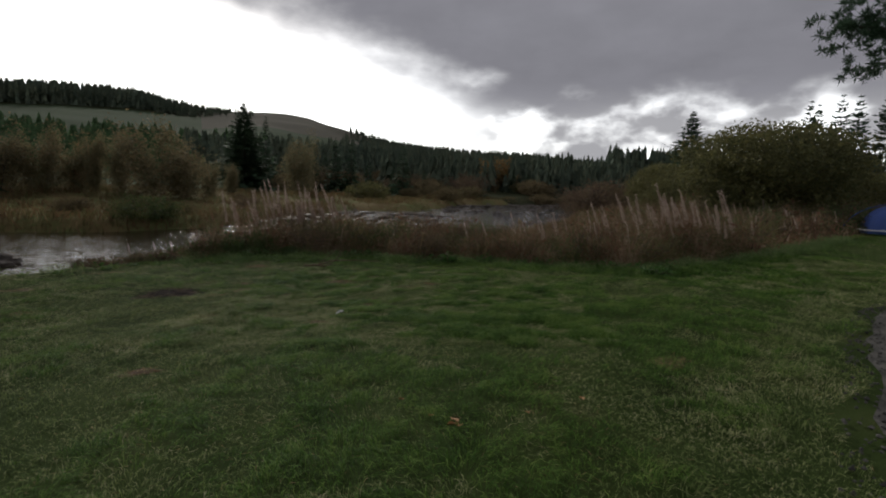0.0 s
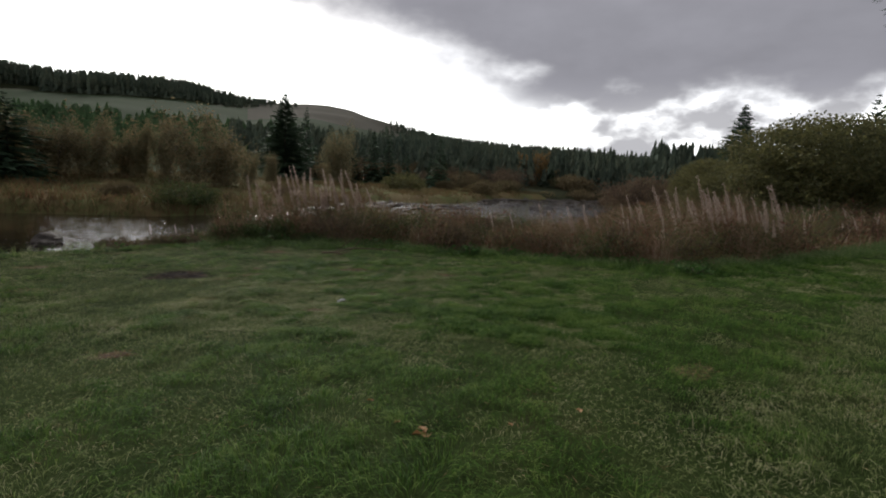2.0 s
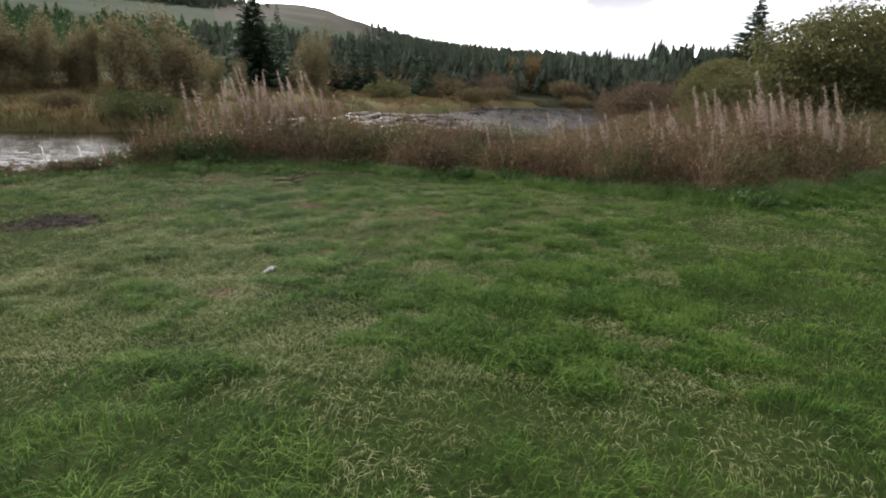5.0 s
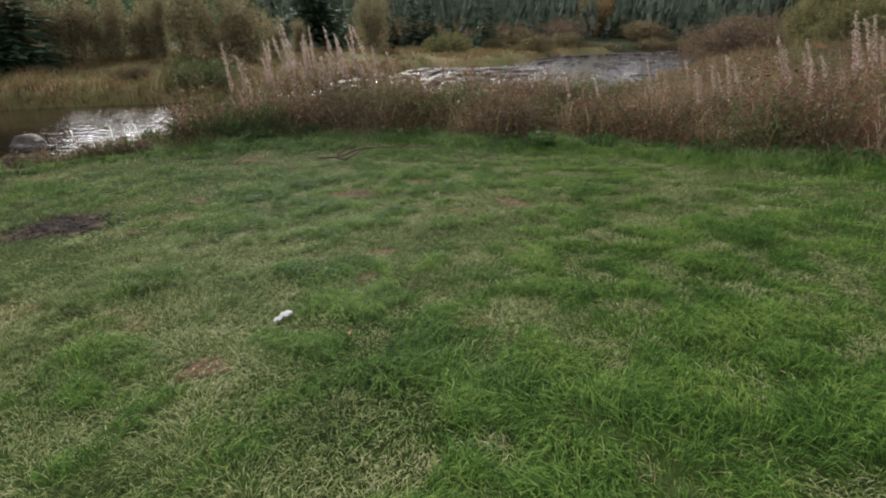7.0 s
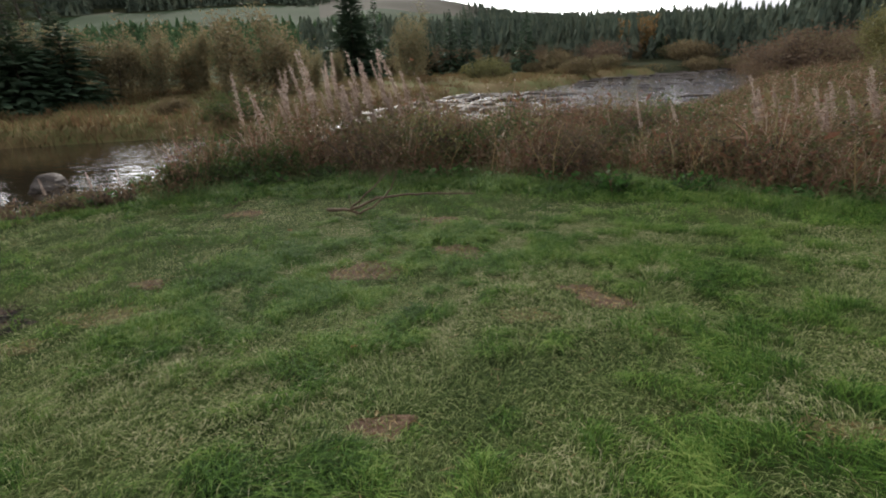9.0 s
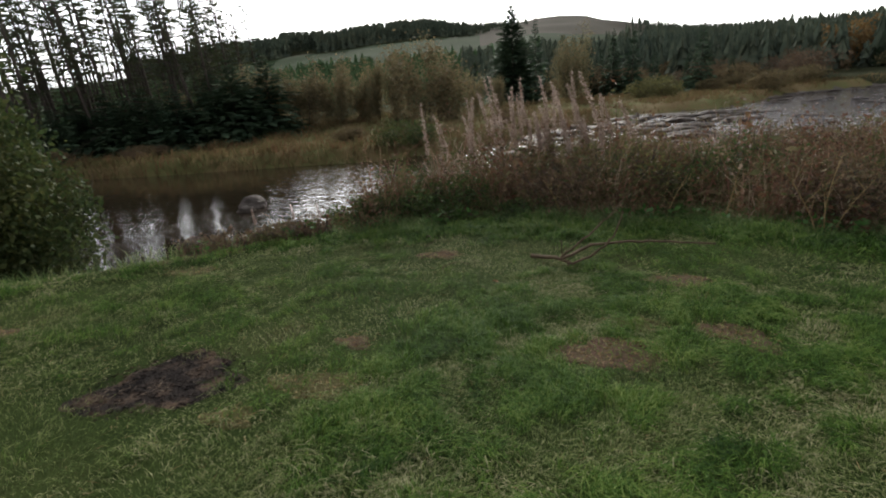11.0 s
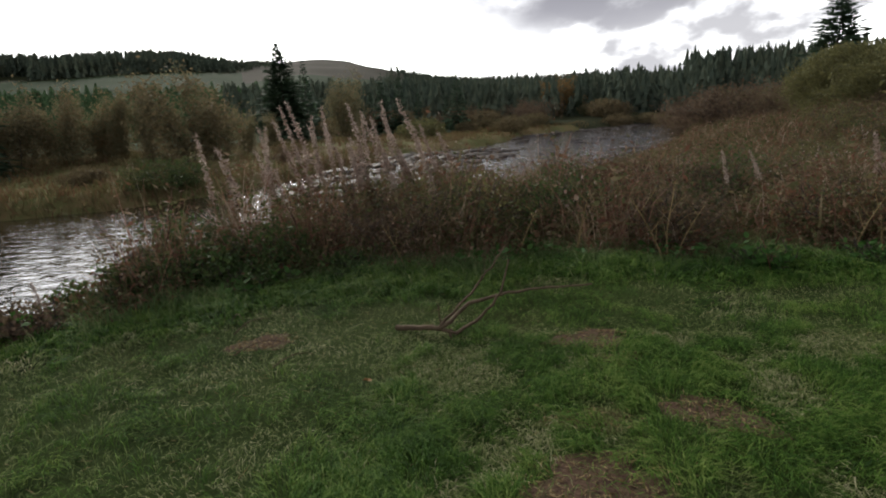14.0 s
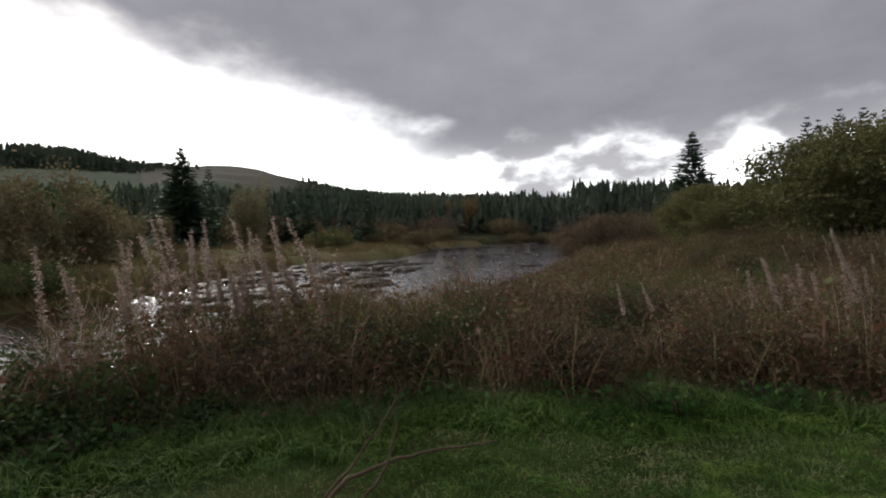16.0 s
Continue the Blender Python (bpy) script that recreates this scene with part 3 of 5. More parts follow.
def larch_mesh(rng, h):
    """A tall thin forest-edge conifer: long bare stem, sparse level boughs."""
    lean = rng.normal(0, 0.02, 2)
    bow = rng.normal(0, 0.25)

    def axis(z):
        return np.array([lean[0] * z + bow * math.sin(3 * z / h), lean[1] * z, z])

    lines = [[(axis(z), 0.2 * (1 - 0.85 * z / h)) for z in np.linspace(-0.3, h, 12)]]
    B, D, L = [], [], []
    for k in range(70):
        z = h * (0.2 + 0.79 * (k / 70) ** 0.9)
        t = z / h
        ln = (3.1 * (1 - t) ** 0.75 + 0.3) * rng.uniform(0.4, 1.1)
        a = rng.uniform(0, 6.283)
        d = np.array([math.cos(a), math.sin(a), rng.normal(-0.08, 0.1) + 0.3 * t])
        p0 = axis(z)
        lines.append([(p0, 0.03), (p0 + d * ln * 0.5, 0.02), (p0 + d * ln + np.array([0, 0, -0.07 * ln]), 0.008)])
        if t < 0.4 and rng.random() < 0.5:
            continue
        for s in range(26):
            f = rng.uniform(0.15, 1)
            B.append(p0 + d * ln * f)
            D.append(d * 0.9 + rng.normal(0, 0.55, 3) * np.array([1, 1, 0.3]) + np.array([0, 0, -0.25]))
            L.append(rng.uniform(0.25, 0.7))
    tv, tf = tubes(lines, 5)
    L = np.array(L)
    cv, cf = kites(np.array(B), np.array(D), L, L * 0.12, rng=rng)
    return mesh_np("trunk", tv, tf, M_BARK, None, True), mesh_np("crown", cv, cf, M_LARCH)


def plant_tree(name, meshes, x, y, label, category, group="", scale=1.0, turn=0.0, wide=1.0, lean=0.0):
    base = tagged(new(name), label, category, group)
    base.matrix_world = Matrix.LocRotScale((x, y, float(height(x, y)) - 0.05), Matrix.Rotation(lean, 3, (0.7, -0.7, 0)).to_quaternion() @ Euler((0, 0, turn)).to_quaternion(), (scale * wide, scale * wide, scale))
    part("trunk", meshes[0], base)
    part("crown", meshes[1], base)
    return base


def along(eye, az, r):
    """The place r metres from eye; az counts from a line 6.2 degrees west of north."""
    a = radians(az - 6.2)
    return eye[0] + r * math.sin(a), eye[1] + r * math.cos(a)


rng = np.random.default_rng(4)
START, END, MID = (0.8, 0.3), (-2.35, 8.7), (-1.5, 7.1)

# the two tall spruces that stand alone, and their neighbours
plant_tree("spruce", spruce_mesh(rng, 17.0, 4.4, 54, 12, 6), -40.8, 83.6, "tall dark spruce standing over birches on the meadow", "tree", "", 0.9, 0.0, 1.42)
plant_tree("spruce", spruce_mesh(rng, 15, 2.6, 26, 9, 4), -44.0, 99.0, "slender dark spruce behind the tallest spruce", "tree")
plant_tree("spruce", spruce_mesh(rng, 12.9, 3.2, 50, 12, 6), 26.1, 63.5, "lone pointed spruce above the river scrub", "tree", "", 0.98, 0.0, 1.35)
mid_spruces = [spruce_mesh(rng, 12, 2.6, 30, 9, 4) for k in range(3)]
for k, (az, r, s) in enumerate([(-13.0, 98, 0.75), (-10.4, 96, 0.95), (-8.6, 97, 0.92), (-2.0, 92, 0.92), (-3.2, 96, 0.6), (-11.7, 104, 0.7), (-15.5, 104, 0.55), (-6.4, 106, 0.65), (0.6, 104, 0.5), (11.5, 118, 0.5), (13.0, 122, 0.45), (-17.5, 108, 0.6)]):
    x, y = along(END, az, r)
    plant_tree("spruce", mid_spruces[k % 3], x, y, "dark spruce at the edge of the far meadow", "tree", "spruces on the far meadow", s, k * 1.3)
for k, (az, r, s) in enumerate([(42.4, 75, 1.0), (43.4, 74, 1.24), (44.5, 72, 1.16), (45.7, 75, 1.28), (47.4, 71, 1.2), (49.5, 74, 1.3), (51.5, 70, 1.25), (54, 72, 1.3)]):
    x, y = along(END, az, r)
    plant_tree("spruce", mid_spruces[k % 3], x, y, "dark spruce rising behind the willows", "tree", "spruces behind the willows", s, k * 1.9)

# autumn birches across the pool
birches = [broadleaf_mesh(rng, 7.5, 2.6, 3, 6800, 0.26, M_BIRCH, 0.8, 0.25, fill=0.0, loose=1.9) for k in range(4)]
rows = [(-43.5, 66, 0.80), (-40.8, 64, 0.85), (-37.4, 66, 0.9), (-35.2, 68, 0.8), (-33.6, 67, 0.82), (-31.4, 66, 0.85), (-28.6, 60, 1.08), (-26.2, 63, 0.78), (-46, 67, 0.9), (-49, 70, 0.85), (-24.0, 66, 0.6), (-52, 72, 0.8), (-21.5, 74, 0.5)]
for k, (az, r, s) in enumerate(rows):
    x, y = along(START, az, r)
    plant_tree("birch", birches[k % 4], x, y, "autumn birch with thinning rusty yellow leaves", "tree", "birches across the pool", s, k * 2.1, (0.85, 1.25, 1.0, 1.15, 0.75)[k % 5])
x, y = along(END, -14.9, 76)
plant_tree("birch", broadleaf_mesh(rng, 9.5, 3.3, 3, 9000, 0.27, M_BIRCH, 0.85, loose=1.6), x, y, "broad olive-brown birch beside the tall spruce", "tree")
x, y = along(END, 9.6, 125)
plant_tree("ochre_tree", broadleaf_mesh(rng, 9, 4.2, 3, 2200, 0.7, M_OCHRE, 0.8), x, y, "rounded tree in orange autumn leaf", "tree")

# bare-stemmed conifers on the left of the far bank
larches = [larch_mesh(rng, 19) for k in range(5)]
for k in range(135):
    az = -49.0 - 36 * (k / 135) + rng.normal(0, 0.5)
    x, y = along(MID, az, rng.uniform(56, 90))
    plant_tree("larch", larches[k % 5], x, y, "tall thin dark larch with a bare lower trunk", "tree", "larches on the far bank", rng.uniform(0.85, 1.15) * (0.85 if az > -54 else 1), k * 1.7, 1.0, 0.07 + rng.normal(0, 0.025))
under = [spruce_mesh(rng, 6, 2.4, 20, 12, 8, droop=0.3) for k in range(2)]
for k in range(46):
    az = -47.5 - 38 * (k / 46) + rng.normal(0, 0.5)
    x, y = along(MID, az, rng.uniform(54, 64))
    plant_tree("young_spruce", under[k % 2], x, y, "bushy young spruce under the larches", "tree", "young spruces under the larches", rng.uniform(0.6, 1.15) * (1.3 if -55 < az < -47 else 0.9), k * 1.1, 1.3)

# willows
big_willow = [broadleaf_mesh(rng, 6.4, 5.0, 11, 64000, 0.165, M_WILLOW, 0.45, 0.35, fill=0.75, loose=0.6) for k in range(2)]
for k, (x, y, s, w, tu) in enumerate([(18.6, 32.0, 0.98, 1.22, 0), (16.4, 38.5, 0.55, 1.1, 2), (17.0, 42.5, 0.78, 1.1, 4), (23.5, 41, 0.8, 1.1, 1), (31, 45, 0.72, 1.2, 3), (38, 43, 0.72, 1.2, 5), (36, 56, 0.8, 1.2, 2.6), (27, 52, 0.8, 1.2, 0.7)]):
    plant_tree("willow", big_willow[k % 2], x, y, "dense olive-green willow thicket above the weeds", "tree", "willows beside the lawn", s, tu, w)
left_willow = broadleaf_mesh(rng, 6.0, 2.5, 13, 60000, 0.11, M_DARKWILLOW, 0.5, 0.5, fill=0.7)
low_willow = broadleaf_mesh(rng, 3.7, 2.3, 11, 36000, 0.10, M_DARKWILLOW, 0.45, 0.5, fill=0.58, loose=0.8)
plant_tree("willow", left_willow, -14.1, 8.25, "rounded dark green willow at the pool's edge", "tree", "", 1.05)
plant_tree("willow", low_willow, -13.8, 8.9, "low spreading dark willow leaning over the pool", "tree", "", 1.0, 1.2)
plant_tree("willow", left_willow, -17.2, 5.8, "rounded dark green willow further along the bank", "tree", "", 1.15, 2.0)

# low scrub on the far side and up the river
scrub = [broadleaf_mesh(rng, 2.6, 2.6, 8, 4200, 0.17, M_SCRUB, 0.45, 0.4, fill=0.2, loose=1.7) for k in range(3)]
tan = [broadleaf_mesh(rng, 2.6, 3.4, 8, 2600, 0.3, M_TANBUSH, 0.3, 0.5, fill=0.7) for k in range(2)]
olive = broadleaf_mesh(rng, 3.2, 4.2, 8, 3600, 0.3, M_WILLOW, 0.3, 0.5, fill=0.7)
x, y = along(END, -6.2, 80)
plant_tree("bush", olive, x, y, "rounded olive bush on the river island", "bush")
for k, (az, r, s) in enumerate([(3.8, 84, 1.0), (6.5, 98, 1.0), (15.5, 104, 1.0), (18.5, 108, 0.9), (-1.0, 90, 0.7), (1.5, 100, 0.8), (20.5, 104, 1.0)]):
    x, y = along(END, az, r)
    plant_tree("bush", tan[k % 2], x, y, "low tan autumn bush on rough grass", "bush", "tan bushes up the river", s, k * 1.2)
for k, (az, r, s) in enumerate([(23.5, 58, 1.5), (25.4, 54, 1.5), (27.2, 56, 1.35), (22.2, 66, 1.2), (29.5, 52, 1.2), (31.5, 50, 1.1), (34, 46, 1.0), (27.5, 66, 1.5), (30.5, 60, 1.6), (33, 58, 1.6), (36, 55, 1.5)]):
    x, y = along(END, az, r)
    plant_tree("bush", scrub[k % 3], x, y, "brown half-bare shrub beside the river", "bush", "brown shrubs beside the river", s, k * 2.2)
for k in range(34):
    az, r = rng.uniform(-24, 22), rng.uniform(96, 128)
    x, y = along(END, az, r)
    if bank_distance(x, y, FAR_X, FAR_Y) < 2:
        continue
    plant_tree("bush", (scrub + tan)[k % 5], x, y, "distant scrub bush in autumn colour", "bush", "scrub below the hill", rng.uniform(0.9, 1.9), k)
for k in range(20):
    az, r = rng.uniform(-62, -18), rng.uniform(40, 64)
    x, y = along(START, az, r)
    if bank_distance(x, y, FAR_X, FAR_Y) < 3:
        continue
    plant_tree("bush", (scrub + tan)[k % 5], x, y, "low brown scrub on the far meadow", "bush", "scrub on the far meadow", rng.uniform(0.25, 0.55), k)
plant_tree("bush", broadleaf_mesh(rng, 1.9, 2.4, 8, 4500, 0.15, M_DARKWILLOW, 0.4, 0.5), -24.3, 35.0, "dark green bush on the far bank of the pool", "bush")


def far_conifers(name, places, hmin, hmax, mat, label, bare=0.0, wide=0.17):
    """A distant wood: every tree a stem of ragged skirts."""
    n = len(places)
    H = rng.uniform(hmin, hmax, n)
    z = height(places[:, 0], places[:, 1])
    base = np.stack([places[:, 0], places[:, 1], z], 1)
    Vs, Fs, o = [], [], 0
    tiers, per = 6, 6
    for t in range(tiers):
        f = bare + (1 - bare) * t / tiers
        for b in range(per):
            a = rng.uniform(0, 6.283, n)
            rad = H * wide * (1 - f) * rng.uniform(0.7, 1.25, n) + 0.25
            top = base + np.stack([0 * H, 0 * H, np.minimum(H * (f + 1.7 * (1 - bare) / tiers), H)], 1)
            lo = H * f * rng.uniform(0.85, 1.1, n)
            p1 = base + np.stack([np.cos(a) * rad, np.sin(a) * rad, lo], 1)
            p2 = base + np.stack([np.cos(a + 1.25) * rad, np.sin(a + 1.25) * rad, lo], 1)
            Vs.append(np.stack([top, p1, p2], 1).reshape(-1, 3))
            Fs.append(np.arange(3 * n).reshape(-1, 3) + o)
            o += 3 * n
    for s in range(2):
        w = (0.55 if bare else 0.3) * (np.array([1.0, 0, 0]) if s else np.array([0, 1.0, 0]))
        tip = base + np.stack([0 * H, 0 * H, H], 1)
        Vs.append(np.stack([base - w, base + w, tip], 1).reshape(-1, 3))
        Fs.append(np.arange(3 * n).reshape(-1, 3) + o)
        o += 3 * n
    me = mesh_np(name, np.concatenate(Vs), np.concatenate(Fs), mat)
    return tagged(new(name, me), label, "woodland", kind="stuff")


def scatter(n, az0, az1, r0, r1):
    a = np.radians(rng.uniform(az0, az1, n))
    r = np.sqrt(rng.uniform(r0 * r0, r1 * r1, n))
    return np.stack([r * np.sin(a), 5 + r * np.cos(a)], 1)


ridge = scatter(2600, -66, -24, 405, 478)
azr = np.degrees(np.arctan2(ridge[:, 0], ridge[:, 1] - 5))
ridge = ridge[((azr < -51.2) | (azr > -48.2)) & (rng.random(len(ridge)) < smooth(-23.0, -38, azr))]
azr = np.degrees(np.arctan2(ridge[:, 0], ridge[:, 1] - 5))
taper = 0.28 + 0.72 * smooth(-25, -43, azr)
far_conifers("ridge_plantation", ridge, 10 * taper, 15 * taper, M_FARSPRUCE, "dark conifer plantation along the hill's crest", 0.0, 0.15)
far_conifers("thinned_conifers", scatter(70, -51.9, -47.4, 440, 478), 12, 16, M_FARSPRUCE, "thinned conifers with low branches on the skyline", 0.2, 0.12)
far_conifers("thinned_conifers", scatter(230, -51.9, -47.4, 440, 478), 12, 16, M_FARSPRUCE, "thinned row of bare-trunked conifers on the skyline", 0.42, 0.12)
slope = scatter(9000, -17, 55, 150, 490)
slope = slope[rng.random(len(slope)) < smooth(-17, -8, np.degrees(np.arctan2(slope[:, 0], slope[:, 1] - 5)))]
far = smooth(200, 380, np.hypot(slope[:, 0], slope[:, 1] - 5))
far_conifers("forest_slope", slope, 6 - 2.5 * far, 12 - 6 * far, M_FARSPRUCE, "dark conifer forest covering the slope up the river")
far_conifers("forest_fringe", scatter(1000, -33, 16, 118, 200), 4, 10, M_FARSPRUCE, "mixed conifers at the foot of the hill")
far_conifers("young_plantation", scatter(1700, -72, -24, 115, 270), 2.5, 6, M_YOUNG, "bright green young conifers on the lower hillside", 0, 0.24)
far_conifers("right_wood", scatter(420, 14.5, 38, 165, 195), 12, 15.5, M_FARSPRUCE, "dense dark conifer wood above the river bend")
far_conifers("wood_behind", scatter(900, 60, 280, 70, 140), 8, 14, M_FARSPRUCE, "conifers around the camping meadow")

# the pine whose bough hangs over the track
def pine():
    base = tagged(new("pine"), "Scots pine with a needled bough over the track", "tree")
    x, y = 11.05, 9.35
    base.location = (x, y, float(height(x, y)) - 0.05)
    trunk = [((0.1 * math.sin(z), 0, z), 0.24 * (1 - 0.05 * z)) for z in np.linspace(0, 11, 9)]
    tips, lines = [], [trunk]
    for k in range(22):
        z = 4.05 + 6.7 * k / 22
        a = 2.95 if k == 2 else rng.uniform(0, 6.283)
        ln = (3.9 if k == 2 else 3.0) * (1 - 0.05 * k)
        d = np.array([math.cos(a), math.sin(a), 0.12])
        p = np.array([0, 0, z])
        lines.append([(p, 0.06), (p + d * ln * 0.5, 0.04), (p + d * ln, 0.015)])
        for s in range(90 if k == 2 else 36):
            q = p + d * ln * rng.uniform(0.7, 1.03) + rng.normal(0, 0.22 if k == 2 else 0.17, 3) * np.array([1, 1, 1.3])
            tips.append(q)
    T = np.array(tips)
    B = np.repeat(T, 44, 0)
    D = rng.normal(0, 1, B.shape) + np.array([-0.3, 0.1, 0.35])
    L = rng.uniform(0.09, 0.19, len(B))
    tv, tf = tubes(lines, 8)
    part("trunk", mesh_np("trunk", tv, tf, M_BARK, None, True), base)
    cv, cf = kites(B, D, L, 0.02, rng=rng)
    part("crown", mesh_np("crown", cv, cf, M_SPRUCE), base, "tufts of long dark green needles")


pine()

# ---- rocks ----


def rock_mesh(rng, sx, sy, sz, flat=0.0, mat=M_ROCK, cuts=3):
    bm = bmesh.new()
    bmesh.ops.create_icosphere(bm, subdivisions=cuts, radius=1)
    off = Vector(rng.uniform(0, 50, 3))
    for v in bm.verts:
        c = v.co.copy()
        k = 1 + 0.35 * noise.noise(c * 1.1 + off) + 0.16 * noise.noise(c * 2.7 + off)
        c = c * k
        if flat:
            c.z = max(min(c.z, 0.55), -0.5) if flat < 2 else c.z
            c.z += 0.06 * noise.noise(c * 4 + off)
        v.co = Vector((c.x * sx, c.y * sy, c.z * sz))
    for f in bm.faces:
        f.smooth = False
    me = bpy.data.meshes.new("rock")
    bm.to_mesh(me)
    bm.free()
    me.materials.append(mat)
    return me


def place_rock(me, x, y, z, label, s=1.0, turn=0.0, group="", name="boulder"):
    ob = thing(name, me, label, "rock", group)
    ob.matrix_world = Matrix.LocRotScale((x, y, z), Euler((0, 0, turn)), (s, s, s))
    return ob


place_rock(rock_mesh(rng, 0.62, 0.46, 0.34), -18.2, 18.0, -1.6, "grey boulder standing in the pool")
place_rock(rock_mesh(rng, 0.36, 0.28, 0.2), -17.5, 17.2, -1.62, "small stone beside the boulder in the pool")
place_rock(rock_mesh(rng, 0.55, 0.36, 0.28), -13.6, 20.4, -1.58, "dark wet rock at the bank's foot")
place_rock(rock_mesh(rng, 1.6, 0.9, 0.5, 1), -45.5, 22.4, -1.55, "pale flat slab at the pool's far edge")
ledges = [rock_mesh(rng, 2.4, 1.2, 0.3, 1, M_LEDGE) for k in range(4)]
n_ledge = 0
while n_ledge < 80:
    y = rng.uniform(50, 135)
    x = rng.uniform(-20, 45)
    dn, df = bank_distance(x, y, NEAR_X, NEAR_Y), bank_distance(x, y, FAR_X, FAR_Y)
    if dn < 0.5 or df > 0.5:
        continue
    left = -df < 9
    if not left and rng.random() < 0.55:
        continue
    s = rng.uniform(0.3, 0.85) * (1.1 if left else 0.6)
    place_rock(ledges[n_ledge % 4], x, y, float(water_level(x, y)) + 0.06 * s, "brown wet rock ledge in the rapids", s, rng.uniform(-0.4, 0.7), "ledges in the rapids", "rock_ledge")
    n_ledge += 1


shelf = [rock_mesh(rng, 1.3, 0.8, 0.34, 0, M_LEDGE) for k in range(4)]
for k in range(80):
    x, y = rng.uniform(-19, -5), rng.uniform(31, 62)
    if bank_distance(x, y, NEAR_X, NEAR_Y) < 2 or bank_distance(x, y, FAR_X, FAR_Y) > 0.5:
        continue
    place_rock(shelf[k % 4], x, y, float(water_level(x, y)) + 0.02, "low dark rock breaking the river's surface", rng.uniform(0.35, 1.1), rng.uniform(-0.5, 0.7), "ledges in the rapids", "rock_ledge")

# ---- lawn ----
PATCHES = [  # x, y, half length, half width, turn, kind
    (-4.84, 8.47, 0.62, 0.46, 0.9, "ash"), (-2.15, 10.35, 0.42, 0.27, 0.3, "earth"), (-1.4, 11.0, 0.34, 0.19, -0.4, "earth"),
    (-2.0, 12.05, 0.34, 0.19, 0.2, "earth"), (-3.78, 9.0, 0.4, 0.2, 0.35, "turf"), (-3.97, 8.45, 0.22, 0.13, 0.3, "turf"),
    (-7.38, 7.98, 0.34, 0.15, 0.5, "earth"), (-4.0, 9.6, 0.18, 0.12, 0.1, "earth"), (-4.74, 11.85, 0.3, 0.16, 0.3, "earth"),
    (-2.1, 10.9, 0.3, 0.13, 0.1, "turf"), (0.0, 10.0, 0.29, 0.14, -0.5, "earth"), (-0.5, 9.65, 0.22, 0.12, 0.2, "turf"),
    (-7.42, 10.03, 0.40, 0.18, 0.6, "turf"), (1.0, 8.65, 0.20, 0.12, 0.1, "turf"), (-1.0, 8.3, 0.19, 0.11, 0.3, "earth"),
    (-0.9, 7.75, 0.11, 0.08, 0.0, "earth"), (-2.35, 6.75, 0.30, 0.22, 0.4, "turf"), (-1.3, 6.4, 0.16, 0.13, 0.6, "earth"),
    (0.08, 7.14, 0.16, 0.11, 0.1, "turf"), (0.3, 9.5, 0.14, 0.09, 0.0, "turf"), (-2.35, 4.25, 0.21, 0.13, 0.3, "earth"),
    (-3.2, 6.8, 0.22, 0.13, 0.2, "turf"), (-5.9, 6.6, 0.36, 0.18, 0.4, "turf"), (2.9, 4.8, 0.29, 0.16, 0.7, "turf"),
    (-1.8, 11.7, 0.18, 0.12, 0.0, "turf"), (-4.8, 11.8, 0.19, 0.10, 0.4, "earth"), (-0.2, 10.2, 0.16, 0.10, 0.0, "earth"),
]


def track_x(y):
    """The lawn-side edge of the gravel track."""
    return 1.3 + 0.7 * y + 0.12 * np.maximum(0, np.asarray(y, float) - 6.5) ** 2


def patch_factor(x, y):
    """0 in the middle of a bare patch, 1 outside all of them."""
    f = np.ones_like(x)
    low = {"ash": -0.5, "earth": -0.2, "turf": 0.4}
    for px, py, a, b, tu, kind in PATCHES:
        c, s = math.cos(tu), math.sin(tu)
        u, v = ((x - px) * c + (y - py) * s) / a, (-(x - px) * s + (y - py) * c) / b
        f = np.minimum(f, low[kind] + (1 - low[kind]) * smooth(0.55, 1.25, np.sqrt(u * u + v * v) + 0.5 * (vnoise(x * 9, y * 9, 8) - 0.5)))
    return f


def bare_patch(px, py, a, b, tu, kind):
    n, rings = 28, 6
    V, F = [], []
    for r in range(rings + 1):
        for k in range(n):
            t = 6.2832 * k / n
            q = r / rings * (1 + 0.22 * math.sin(3 * t + px * 7) + 0.12 * math.sin(7 * t + py * 5))
            u, v = a * q * math.cos(t), b * q * math.sin(t)
            x, y = px + u * math.cos(tu) - v * math.sin(tu), py + u * math.sin(tu) + v * math.cos(tu)
            V.append((x, y, float(height(x, y)) + (0.004 if r < rings else -0.02) + 0.006 * float(vnoise(np.array(x * 14), np.array(y * 14), 4))))
    for r in range(rings):
        for k in range(n):
            F.append((r * n + k, r * n + (k + 1) % n, (r + 1) * n + (k + 1) % n, (r + 1) * n + k))
    mats = {"ash": M_ASH, "earth": M_EARTH, "turf": M_DRYTURF}
    labels = {"ash": "charred black fire patch with ash on the lawn", "earth": "worn patch of bare brown earth in the lawn", "turf": "patch of dead yellow turf in the lawn"}
    me = mesh_np("bare_patch", np.array(V), np.array(F)[:, ::-1], mats[kind], None, True)
    tagged(new("fire_patch" if kind == "ash" else "bare_patch", me), labels[kind], "lawn patch", "" if kind == "ash" else "bare patches in the lawn", "structure")


for p in PATCHES:
    bare_patch(*p)


def lawn_points(n, x0, x1, y0, y1):
    x, y = rng.uniform(x0, x1, n), rng.uniform(y0, y1, n)
    keep = (y < lawn_edge(x) + 0.1) & (rng.random(n) < 0.26 + 0.74 * patch_factor(x, y)) & (x < track_x(y) + 0.2 * np.sin(y * 3))
    x, y = x[keep], y[keep]
    return np.stack([x, y, height(x, y) - 0.004], 1)


